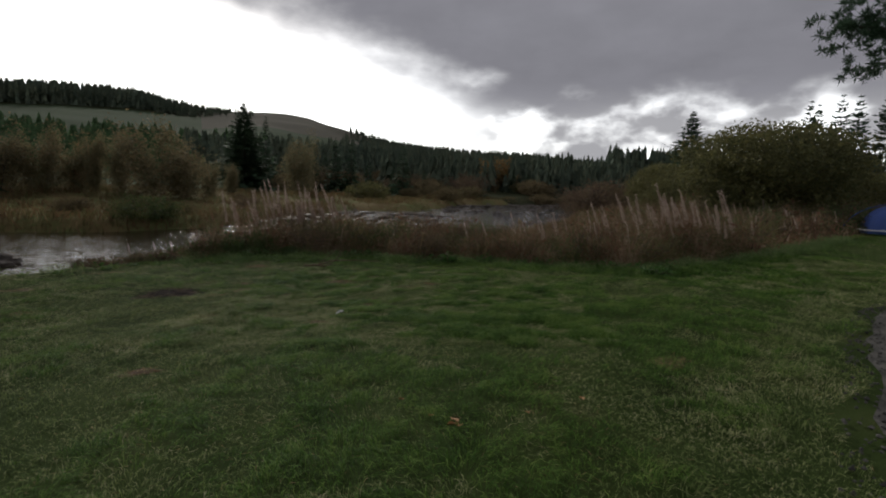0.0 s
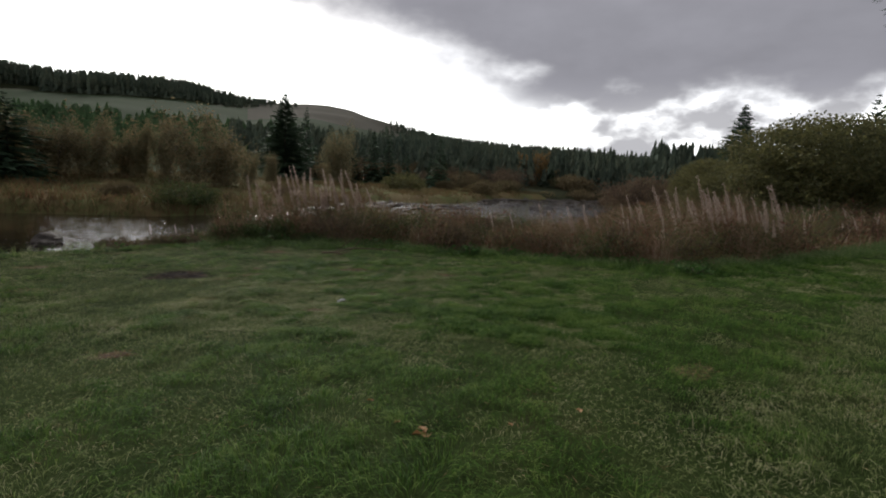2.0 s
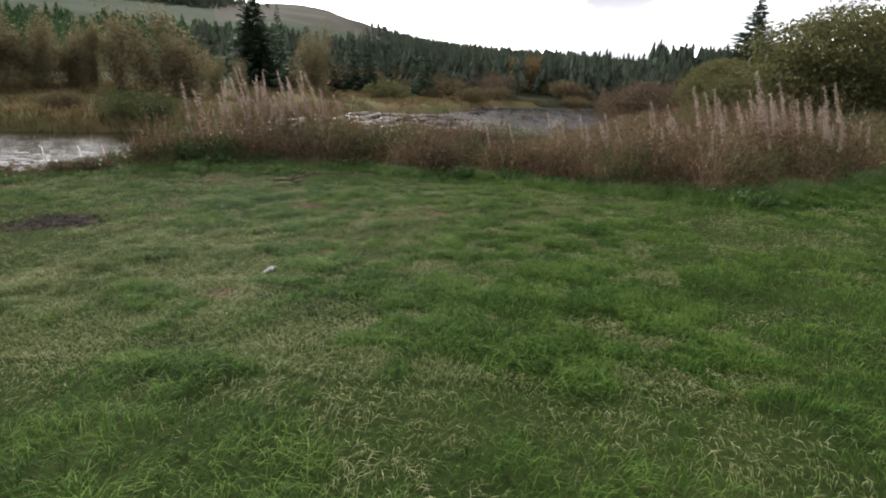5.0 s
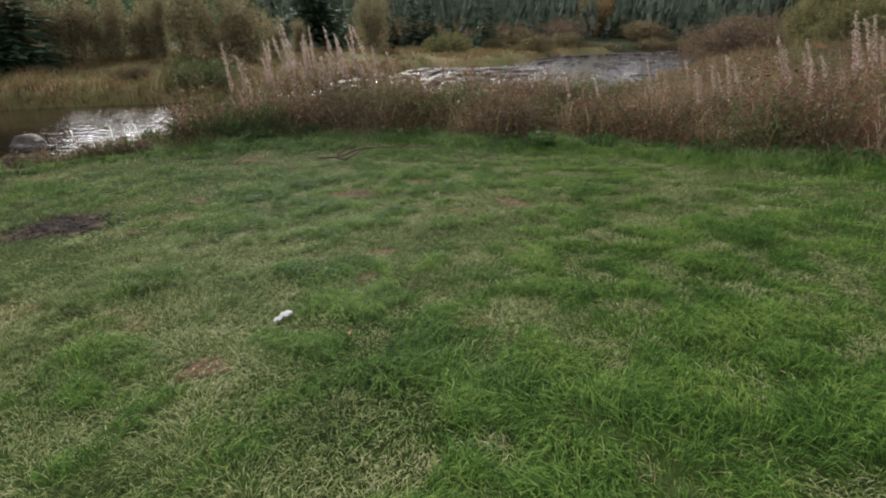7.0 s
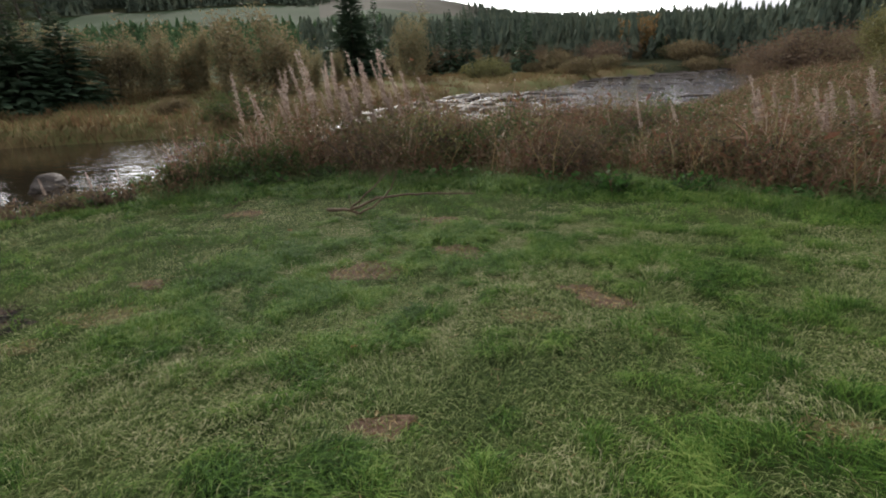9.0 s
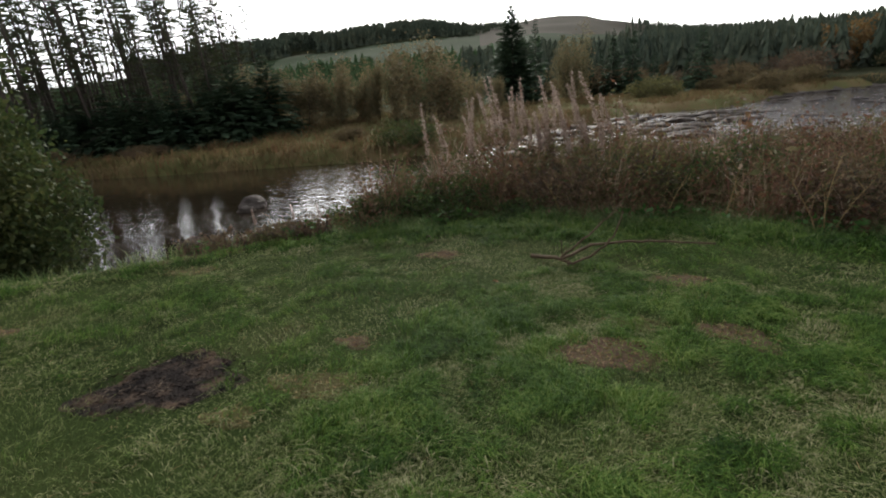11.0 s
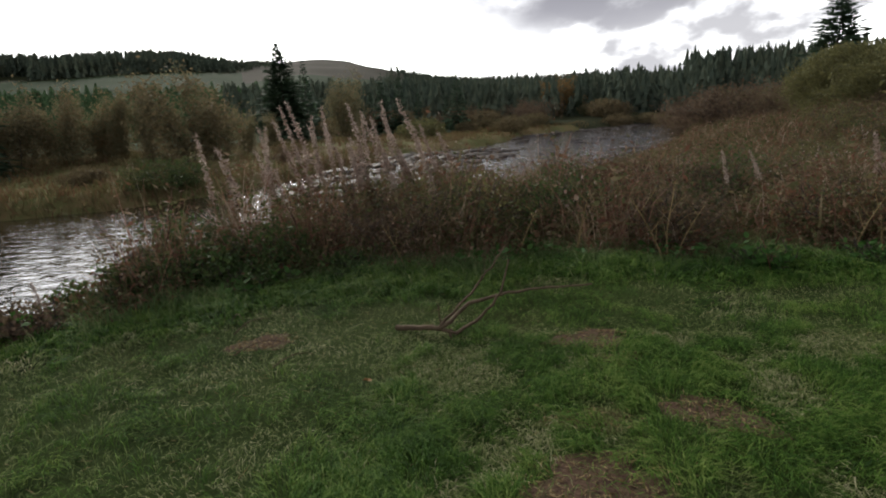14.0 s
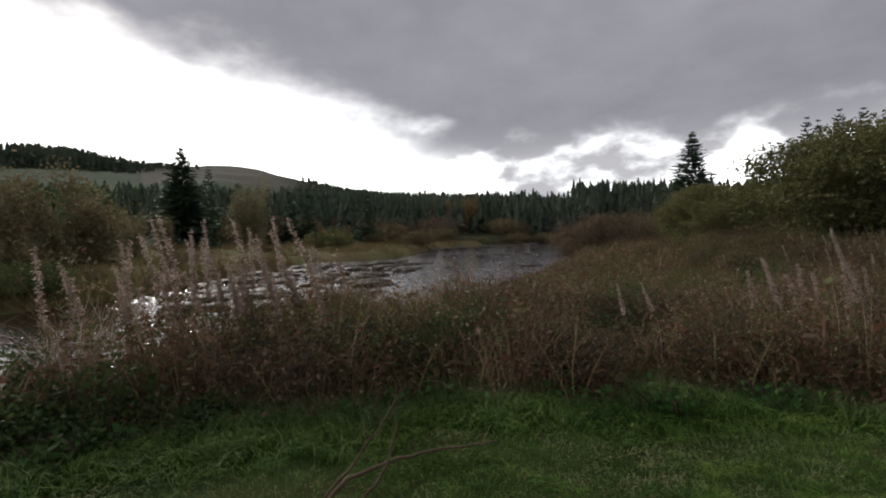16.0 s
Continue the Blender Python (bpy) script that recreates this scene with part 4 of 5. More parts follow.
def build_lawn():
    # short turf, thick where the walk goes
    P = np.concatenate([lawn_points(400000, -7.5, 5, 0.9, 14.8), lawn_points(190000, -3.6, 2.6, 5.2, 12.2), lawn_points(80000, -13, -7.5, 3, 13), lawn_points(150000, 5, 12, 3, 16), lawn_points(60000, 10, 24, 8, 28), lawn_points(40000, -14, 18, -3, 22), lawn_points(50000, -9, 3, -5, 1.0), lawn_points(20000, -14, -7, -4, 6)])
    tuft = 0.6 * fbm(P[:, 0] * 4.6, P[:, 1] * 4.6, 31) + 0.4 * fbm(P[:, 0] * 1.4, P[:, 1] * 1.4, 33)
    worn = vnoise(P[:, 0] * 0.5 + 3, P[:, 1] * 0.5, 37)
    edge = smooth(1.3, 0.0, lawn_edge(P[:, 0]) - P[:, 1]) * (0.15 + 0.85 * smooth(-8, -5, P[:, 0]))
    H = (0.024 + 0.045 * smooth(0.47, 0.62, tuft) + 0.015 * worn + 0.09 * edge) * rng.uniform(0.55, 1.3, len(P))
    W = rng.uniform(0.0026, 0.0052, len(P)) * (1 + 1.2 * (np.hypot(P[:, 0] + 1, P[:, 1] - 6) > 7.5))
    lean = rng.uniform(0.6, 2.6, len(P))
    lay = 14 * fbm(P[:, 0] * 1.5, P[:, 1] * 1.5, 35)
    pale = smooth(-1.0, -3.5, P[:, 0]) * smooth(9.5, 7.0, P[:, 1])
    trodden = smooth(2.0, 0.5, track_x(P[:, 1]) - P[:, 0]) * smooth(14, 9, P[:, 1])
    lush = (tuft + 0.5 * edge - 0.16 * pale - 0.2 * trodden - 0.045 * smooth(7.5, 9.5, P[:, 1]) + 0.22 * (worn - 0.5) + rng.normal(0, 0.035, len(P))) > 0.485
    for nm, sel, m, label in (("tuft_grass", lush, M_LUSH, "deep green tufts of lawn grass"), ("lawn_grass", ~lush, M_GRASS, "short worn yellowish lawn grass")):
        V, F = turf(P[sel], H[sel], W[sel], lean[sel], lay[sel], rng)
        tagged(new(nm, mesh_np(nm, V, F, m)), label, "grass", kind="stuff")
    # dry cut blades lying between
    P = lawn_points(8000, -7.5, 5, 1.2, 14.5)
    a = rng.uniform(0, 6.283, len(P))
    D = np.stack([np.cos(a), np.sin(a), rng.uniform(0.0, 0.5, len(P))], 1)
    V, F = kites(P + np.array([0, 0, 0.02]), D, rng.uniform(0.03, 0.09, len(P)), 0.004, rng=rng)
    tagged(new("dry_clippings", mesh_np("dry_clippings", V, F, M_STRAW)), "pale dry grass clippings among the lawn", "grass", kind="stuff")
    # straw and char on the patches
    px, py, ra, rb, tu, kind = PATCHES[0]
    t, q = rng.uniform(0, 6.283, 900), np.sqrt(rng.random(900)) * 0.9
    u, v = ra * q * np.cos(t), rb * q * np.sin(t)
    x, y = px + u * math.cos(tu) - v * math.sin(tu), py + u * math.sin(tu) + v * math.cos(tu)
    keep = vnoise(x * 5, y * 5, 71) > 0.5
    B = np.stack([x, y, height(x, y) + 0.014], 1)[keep]
    D = np.stack([rng.normal(0, 1, len(B)), rng.normal(0, 1, len(B)), rng.uniform(0, 0.25, len(B))], 1)
    V, F = kites(B, D, rng.uniform(0.03, 0.1, len(B)), rng.uniform(0.003, 0.006, len(B)), rng=rng)
    tagged(new("burnt_straw", mesh_np("burnt_straw", V, F, M_BURNT)), "half-burnt straw strewn on the fire patch", "litter", kind="stuff")
    for px, py, ra, rb, tu, kind in PATCHES:
        n = int(700 * ra * rb / 0.2) if kind == "ash" else int(260 * ra * rb / 0.1)
        t, q = rng.uniform(0, 6.283, n), np.sqrt(rng.random(n))
        u, v = ra * q * np.cos(t), rb * q * np.sin(t)
        x, y = px + u * math.cos(tu) - v * math.sin(tu), py + u * math.sin(tu) + v * math.cos(tu)
        B = np.stack([x, y, height(x, y) + 0.011], 1)
        D = np.stack([rng.normal(0, 1, n), rng.normal(0, 1, n), rng.uniform(-0.05, 0.3, n)], 1)
        V, F = kites(B, D, rng.uniform(0.02, 0.07, n), rng.uniform(0.004, 0.012, n), rng=rng)
        m = {"ash": M_ASH, "earth": M_STRAW, "turf": M_STRAW}[kind]
        tagged(new("patch_litter", mesh_np("patch_litter", V, F, m)), "charred scraps on the fire patch" if kind == "ash" else "dry straw scraps on a bare patch", "litter", kind="stuff")


build_lawn()


def build_track():
    """A gravel track along the lawn, with loose stones."""
    V, F = [], []
    n, k = 60, 8
    for i in range(n):
        y = -8 + i * 0.5
        for j in range(k):
            x = float(track_x(y)) + 0.35 * j + 0.12 * math.sin(y * 3.1) * (j == 0)
            V.append((x, y, float(height(x, y)) + (0.02 if 0 < j < k - 1 else -0.03)))
    for i in range(n - 1):
        for j in range(k - 1):
            F.append((i * k + j, i * k + j + 1, (i + 1) * k + j + 1, (i + 1) * k + j))
    tagged(new("track", mesh_np("track", np.array(V), np.array(F), M_GRAVEL, None, True)), "grey gravel track beside the lawn", "track", kind="structure")
    y = rng.uniform(1.5, 9, 1500)
    x = track_x(y) + rng.uniform(-0.1, 1.6, 1500)
    B = np.stack([x, y, height(x, y) + 0.025], 1)
    s = rng.uniform(0.008, 0.03, 1500)
    octa = np.array([[1, 0, 0], [0, 1, 0], [-1, 0, 0], [0, -1, 0], [0, 0, 0.7], [0, 0, -0.7]], float)
    Vs = B[:, None] + octa[None] * s[:, None, None] * rng.uniform(0.6, 1.3, (1500, 6, 1))
    f = np.array([[0, 1, 4], [1, 2, 4], [2, 3, 4], [3, 0, 4], [1, 0, 5], [2, 1, 5], [3, 2, 5], [0, 3, 5]])
    Fs = (np.arange(1500) * 6)[:, None, None] + f[None]
    tagged(new("gravel", mesh_np("gravel", Vs.reshape(-1, 3), Fs.reshape(-1, 3), M_GRAVEL)), "loose grey gravel on the track", "gravel", kind="stuff")


build_track()

# ---- weeds on the bank ----


def weed_points(n, x0, x1, y0, y1, inset=0.0):
    x, y = rng.uniform(x0, x1, n), rng.uniform(y0, y1, n)
    dn = -bank_distance(x, y, NEAR_X, NEAR_Y)
    keep = (y > lawn_edge(x) + inset) & (dn > -0.1)
    x, y = x[keep], y[keep]
    return np.stack([x, y, height(x, y) - 0.02], 1)


def weed_height(x, y):
    h = 0.66 + 0.55 * fbm(x * 0.7, y * 0.7, 41)
    h = h + 0.6 * np.exp(-((x + 6.2) ** 2 / 5 + (y - 15.8) ** 2 / 6.0))
    h = h + 0.35 * np.exp(-((x - 7.3) ** 2 + (y - 15.8) ** 2) / 6.0)
    h = h * (1 - 0.42 * smooth(18, 27, y) * (1 - smooth(5, 14, x)))
    h = h * (0.35 + 0.65 * smooth(0.0, 1.0, y - lawn_edge(x)))
    return h * (1 - 0.88 * smooth(-6.6, -7.6, x))


def build_weeds():
    near = weed_points(62000, -8.1, 9, 9, 24, 0.15)
    farther = weed_points(80000, -6, 46, 14, 80, 0.3)
    P = np.concatenate([near, farther])
    nn = len(near)
    hh = weed_height(P[:, 0], P[:, 1])
    hh = hh * (0.2 + 1.4 * smooth(0.15, 0.85, fbm(P[:, 0] * 1.5, P[:, 1] * 1.5, 45)))
    H = hh * rng.uniform(0.4, 1.2, len(P))
    W = np.where(np.arange(len(P)) < nn, rng.uniform(0.005, 0.013, len(P)), rng.uniform(0.015, 0.04, len(P)))
    V, F = blades(P, H, W, rng.uniform(0.1, 0.9, len(P)), rng)
    tagged(new("dead_weeds", mesh_np("dead_weeds", V, F, M_WEED)), "dense reddish-brown dead weeds and grasses on the bank", "weeds", kind="stuff")
    # loose seed fluff caught on the tops
    k = np.concatenate([rng.integers(0, nn, 15000), rng.integers(nn, len(P), 5000)])
    k = k[(vnoise(P[k, 0] * 0.9, P[k, 1] * 0.9, 61) > 0.45) & (P[k, 1] > lawn_edge(P[k, 0]) + 0.9) & (H[k] > 0.35)]
    B = P[k] + np.stack([rng.normal(0, 0.08, len(k)), rng.normal(0, 0.08, len(k)), H[k] * rng.uniform(0.7, 1.15, len(k))], 1)
    L = np.where(k >= nn, 0.06, 0.03) * rng.uniform(0.6, 1.4, len(k))
    V, F = kites(B, rng.normal(0, 1, (len(k), 3)), L, L * 0.5, rng=rng)
    tagged(new("seed_fluff", mesh_np("seed_fluff", V, F, M_FLUFF)), "pale seed fluff caught on the weeds", "weeds", kind="stuff")
    # narrow leaves hanging on the stems
    k = np.concatenate([rng.integers(0, nn, 140000), rng.integers(nn, len(P), 90000)])
    B = P[k] + np.stack([rng.normal(0, 0.06, len(k)), rng.normal(0, 0.06, len(k)), H[k] * rng.uniform(0.15, 0.95, len(k))], 1)
    D = rng.normal(0, 1, (len(k), 3)) * np.array([1, 1, 0.6]) + np.array([0, 0, -0.35])
    big = k >= nn
    L = np.where(big, rng.uniform(0.10, 0.24, len(k)), rng.uniform(0.04, 0.11, len(k)))
    V, F = kites(B, D, L, L * 0.36, rng=rng)
    tagged(new("weed_leaves", mesh_np("weed_leaves", V, F, M_WEEDLEAF)), "withered brown and olive leaves of bank weeds", "weeds", kind="stuff")
    # green grass at the lawn's edge and among the weeds
    x = rng.uniform(-12, 16, 44000)
    x = x[rng.random(len(x)) < 0.12 + 0.88 * smooth(-7.6, -5.6, x)]
    y = lawn_edge(x) + rng.normal(0.25, 0.35, len(x))
    Q = np.stack([x, y, height(x, y) - 0.01], 1)
    inner = weed_points(26000, -11, 12, 9, 22, 0.3)
    Q = np.concatenate([Q, inner])
    H = rng.uniform(0.08, 0.3, len(Q)) * (0.6 + 0.9 * fbm(Q[:, 0] * 1.6, Q[:, 1] * 1.6, 43))
    V, F = blades(Q, H, rng.uniform(0.005, 0.010, len(Q)), rng.uniform(0.3, 1.0, len(Q)), rng)
    tagged(new("long_grass", mesh_np("long_grass", V, F, M_LONGGRASS)), "long green grass at the lawn's edge", "grass", kind="stuff")
    # green growth in patches among the dead stems
    G = np.concatenate([weed_points(60000, -8, 9, 9, 24, 0.2), weed_points(60000, -4, 40, 14, 70, 0.3)])
    G = G[vnoise(G[:, 0] * 0.6, G[:, 1] * 0.6, 49) > 0.44]
    far_off = G[:, 1] > 22
    B = G + np.stack([0 * G[:, 0], 0 * G[:, 0], weed_height(G[:, 0], G[:, 1]) * rng.uniform(0.1, 0.75, len(G))], 1)
    L = np.where(far_off, 0.2, 0.075) * rng.uniform(0.6, 1.3, len(G))
    V, F = kites(B, rng.normal(0, 1, (len(G), 3)) * np.array([1, 1, 0.5]), L, L * 0.45, rng=rng)
    tagged(new("nettle_leaves", mesh_np("nettle_leaves", V, F, M_NETTLE)), "olive green nettle leaves among dead weeds", "weeds", kind="stuff")
    # bleached grass bent over
    S = np.concatenate([weed_points(14000, -8, 12, 9, 20, 0.1), weed_points(9000, 4, 16, 11, 20, 0.0)])
    H = rng.uniform(0.25, 0.65, len(S)) * (0.4 + 0.6 * smooth(0, 0.8, S[:, 1] - lawn_edge(S[:, 0])))
    V, F = blades(S, H, rng.uniform(0.004, 0.007, len(S)), rng.uniform(0.5, 1.4, len(S)), rng)
    tagged(new("bleached_grass", mesh_np("bleached_grass", V, F, M_STRAW)), "bleached dry grass bent over on the bank", "grass", kind="stuff")
    # broad leaves along the foot of the weeds
    x = rng.uniform(-8, 6, 1800)
    y = lawn_edge(x) + np.abs(rng.normal(0.1, 0.3, len(x)))
    B = np.stack([x, y, height(x, y) + rng.uniform(0.03, 0.22, len(x))], 1)
    D = rng.normal(0, 1, (len(x), 3)) * np.array([1, 1, 0.4])
    L = rng.uniform(0.05, 0.15, len(x))
    keep = vnoise(x * 1.3, y * 1.3, 47) > 0.5
    V, F = kites(B[keep], D[keep], L[keep], L[keep] * 0.55, rng=rng)
    tagged(new("dock_leaves", mesh_np("dock_leaves", V, F, M_DOCK)), "broad green dock and nettle leaves", "weeds", kind="stuff")
    # tussocks on the far meadow and along its bank
    x, y = rng.uniform(-75, 30, 140000), rng.uniform(15, 110, 140000)
    df = bank_distance(x, y, FAR_X, FAR_Y)
    clump = fbm(x * 0.45, y * 0.45, 51)
    keep = (df > 0.15) & (df < 46) & (rng.random(len(x)) < 0.25 + 1.1 * smooth(0.4, 0.65, clump))
    x, y, clump, df = x[keep], y[keep], clump[keep], df[keep]
    T = np.stack([x, y, height(x, y) - 0.03], 1)
    H = (0.25 + 0.7 * smooth(0.4, 0.7, clump)) * rng.uniform(0.5, 1.1, len(x))
    # thicker and overhanging along the water
    y2 = rng.uniform(14, 60, 60000)
    x2 = rng.uniform(-75, 5, 60000)
    d2 = bank_distance(x2, y2, FAR_X, FAR_Y)
    lip = (d2 > 0.0) & (d2 < 2.6)
    T = np.concatenate([T, np.stack([x2[lip], y2[lip], height(x2[lip], y2[lip]) - 0.03], 1)])
    H = np.concatenate([H, rng.uniform(0.45, 1.1, int(lip.sum())) * (0.5 + fbm(x2[lip] * 0.8, y2[lip] * 0.8, 53))])
    V, F = blades(T, H, rng.uniform(0.04, 0.09, len(T)), rng.uniform(0.3, 1.0, len(T)), rng)
    tagged(new("meadow_tussocks", mesh_np("meadow_tussocks", V, F, M_TUSSOCK)), "rough brown and olive tussock grass across the river", "grass", kind="stuff")


M_TUSSOCK = material("tussock_grass", [(0.06, 0.04, 0.024), (0.17, 0.105, 0.058), (0.105, 0.108, 0.045), (0.24, 0.17, 0.095)], 0.85, 0.25, 0, True, translucent=0.45, spec=0.05)
build_weeds()


def willowherb(rng, h):
    """Stem, seed head and withered leaves of one tall stalk."""
    lean, a = rng.uniform(0.04, 0.3), rng.uniform(2.4, 3.9)

    def axis(t):
        return np.array([math.cos(a) * lean * h * t ** 1.6, math.sin(a) * lean * h * t ** 1.6, h * t])

    stem = tubes([[(axis(t), 0.006 * (1 - 0.75 * t)) for t in np.linspace(0, 1, 8)]], 5)
    t = 0.58 + 0.42 * (np.arange(280) + rng.random(280)) / 280
    B = np.array([axis(k) for k in t]) + rng.normal(0, 0.012, (280, 3))
    out = rng.normal(0, 1, (280, 3)) * np.array([1, 1, 0.5]) + np.array([0, 0, 0.25])
    L = (0.032 + 0.07 * (1.05 - t)) * rng.uniform(0.6, 1.3, 280)
    fluff = kites(B, out, L, L * 0.42, rng=rng)
    t2 = rng.uniform(0.15, 0.62, 60)
    B2 = np.array([axis(k) for k in t2])
    D2 = rng.normal(0, 1, (60, 3)) * np.array([1, 1, 0.3]) + np.array([0, 0, -0.5])
    L2 = rng.uniform(0.06, 0.13, 60)
    leaf = kites(B2, D2, L2, L2 * 0.2, rng=rng)
    return mesh_np("stem", *stem, M_STEM, None, True), mesh_np("seed_head", *fluff, M_FLUFF), mesh_np("leaves", *leaf, M_WEEDLEAF)


stalks = [willowherb(rng, h) for h in (2.25, 2.0, 1.8, 1.6, 2.1, 1.45)]


def stalk(k, x, y, s, turn, group, label):
    base = tagged(new("willowherb"), label, "wildflower", group)
    base.matrix_world = Matrix.LocRotScale((x, y, float(height(x, y)) - 0.02), Euler((0, 0, turn)), (s, s, s))
    stem = part("stem", stalks[k][0], base)
    part("seed_head", stalks[k][1], stem, "pale fluffy seed head")
    part("foliage", stalks[k][2], stem, "withered narrow leaves")


LABEL = "tall dead willowherb stalk with pale fluffy seed head"
stalk(0, -6.1, 16.1, 1.03, 0.2, "willowherb above the pool", LABEL)
spots = [(-7.0, 15.0), (-6.7, 15.5), (-6.9, 15.2), (-7.0, 15.4), (-6.8, 15.9), (-6.9, 16.4), (-6.6, 15.8), (-6.5, 16.3), (-6.4, 15.9), (-6.2, 16.5), (-6.3, 15.6), (-5.9, 16.0), (-5.7, 16.6), (-5.2, 16.2), (-5.0, 16.5), (-4.9, 16.1), (-4.6, 16.4), (-4.4, 16.7), (-4.2, 16.2), (-4.0, 16.6), (-3.7, 16.4), (-3.4, 16.9), (-5.5, 15.6), (-4.8, 15.5)]
spots += [(-7.0 + 3.5 * (i / 24) + rng.normal(0, 0.15), 15.4 + rng.uniform(0, 1.5)) for i in range(24)]
for i, (x, y) in enumerate(spots):
    stalk(i % 6, x - 0.15, y, rng.uniform(0.86, 1.1), rng.uniform(-0.7, 0.7), "willowherb above the pool", LABEL)
for i in range(70):
    x, y = rng.uniform(5.2, 9.8), rng.uniform(13.6, 17.8)
    if y < lawn_edge(x) + 0.5:
        continue
    stalk(i % 6, x, y, rng.uniform(0.75, 1.0), rng.uniform(-0.7, 0.7), "willowherb below the willows", "brown dead willowherb stalk among dense weeds")
for i, (x, y) in enumerate([(2.5, 15.2), (2.9, 15.0), (3.3, 14.4), (3.5, 15.4), (4.1, 14.3), (4.4, 15.1), (3.9, 15.8), (2.3, 15.9), (3.0, 16.4), (3.6, 16.7), (4.6, 16.2), (5.0, 15.6), (4.9, 14.6), (4.2, 13.7), (2.1, 15.0), (3.1, 15.7)]):
    stalk((3, 5, 2)[i % 3], x, y, rng.uniform(0.7, 0.9), rng.uniform(-0.7, 0.7), "willowherb at the lawn's corner", LABEL)
for i in range(110):
    x = rng.uniform(-3, 18)
    y = lawn_edge(x) + rng.uniform(0.8, 16)
    if -bank_distance(x, y, NEAR_X, NEAR_Y) < 0.5:
        continue
    stalk((3, 5, 2, 5)[i % 4], x, y, rng.uniform(0.5, 0.85), rng.uniform(-1, 1), "scattered willowherb", "short withered willowherb stalk in the weeds")


def leafy_clump(name, x, y, h, r, n, leaf, mat, label):
    me = broadleaf_mesh(rng, h, r, 9, n, leaf, mat, 0.3, 0.5, 0.006)
    base = tagged(new(name), label, "bush")
    base.location = (x, y, float(height(x, y)) - 0.03)
    part("branchwork", me[0], base)
    part("foliage", me[1], base)


leafy_clump("bramble", -6.95, 14.00, 0.98, 0.56, 2600, 0.07, M_BRAMBLE, "dark green bramble with arching stems beside the pool")
leafy_clump("bramble", -6.55, 13.30, 0.59, 0.52, 1700, 0.065, M_BRAMBLE, "low dark bramble at the lawn's edge")
leafy_clump("bramble", -6.30, 13.80, 0.59, 0.45, 1700, 0.07, M_BRAMBLE, "tangled dark bramble spilling onto the lawn")
leafy_clump("bramble", -5.55, 13.30, 0.36, 0.38, 1300, 0.075, M_BRAMBLE, "low dark leafy bramble creeping over the lawn's edge")
leafy_clump("bramble", -4.75, 13.90, 0.36, 0.34, 1000, 0.07, M_BRAMBLE, "small dark bramble at the foot of the weeds")
leafy_clump("bramble", -7.35, 12.80, 0.38, 0.45, 1300, 0.07, M_BRAMBLE, "dark bramble hanging over the bank")
leafy_clump("bramble", -5.75, 14.00, 0.77, 0.60, 1800, 0.065, M_BRAMBLE, "dark bramble under the willowherb")
leafy_clump("bramble", -6.75, 13.00, 0.51, 0.45, 2000, 0.065, M_BRAMBLE, "dark bramble tangled along the bank's lip")
leafy_clump("bramble", -6.15, 13.40, 0.51, 0.41, 1500, 0.065, M_BRAMBLE, "dark bramble mound at the foot of the willowherb")
leafy_clump("weed_bush", -7.35, 12.00, 0.38, 0.42, 1200, 0.05, M_SCRUB, "brown and olive weed bush on the bank's lip")
leafy_clump("weed_bush", -8.05, 11.35, 0.3, 0.4, 1100, 0.05, M_WEEDLEAF, "withered brown weed bush on the bank's lip")
for x, y in ((-7.4, 11.75), (-7.1, 12.0), (-7.75, 11.3)):
    stalk(5, x, y, 0.38, 0.4, "short stalks on the bank's lip", "short dark weed stalk on the bank's lip")
leafy_clump("heather_tussock", -8.35, 10.85, 0.32, 0.5, 1700, 0.06, M_SCRUB, "brown heathery tussock on the bank's lip")
leafy_clump("heather_tussock", -7.65, 11.65, 0.3, 0.42, 1300, 0.06, M_SCRUB, "small brown tussock on the bank's lip")
for x, y, h, r in ((-6.75, 12.95, 0.6, 0.42), (-6.3, 13.3, 0.55, 0.45), (-5.8, 13.55, 0.5, 0.42), (-5.3, 13.85, 0.42, 0.4), (-4.7, 14.1, 0.36, 0.35)):
    leafy_clump("bramble", x, y, h, r, 1500, 0.055, M_BRAMBLE, "dark leafy bramble and nettles edging the lawn")
leafy_clump("weed_bush", -3.2, 15.6, 1.0, 0.7, 1500, 0.06, M_WEEDLEAF, "dark brown withered weed clump on the bank")
leafy_clump("weed_bush", -1.0, 15.6, 0.9, 0.8, 1500, 0.06, M_WEEDLEAF, "olive and brown weed clump on the bank")
clumps = [broadleaf_mesh(rng, 1.1, 0.75, 7, 2300, 0.052, m, 0.6, 0.4, 0.006, 0.1, 1.7) for m in (M_WEEDLEAF, M_WEEDLEAF, M_BRAMBLE, M_WILLOW, M_SCRUB)]
names = ("reddish withered weed clump standing on the bank", "brown withered weed clump standing on the bank", "dark green bramble clump among dead weeds", "olive leafy clump among dead weeds", "brown twiggy clump among dead weeds")
for i in range(170):
    x = rng.uniform(-5, 24)
    y = lawn_edge(x) + rng.uniform(0.7, 3 + 0.9 * max(x + 5, 0))
    if -bank_distance(x, y, NEAR_X, NEAR_Y) < 0.6:
        continue
    k = int(rng.integers(0, 5))
    far_off = 1 + 0.03 * max(y - 16, 0)
    base = tagged(new("weed_clump"), names[k], "bush", "weed clumps on the bank")
    base.matrix_world = Matrix.LocRotScale((x, y, float(height(x, y)) - 0.03), Euler((0, 0, rng.uniform(0, 6.28))), [rng.uniform(0.75, 1.15) * far_off] * 3)
    part("branchwork", clumps[k][0], base)
    part("foliage", clumps[k][1], base)
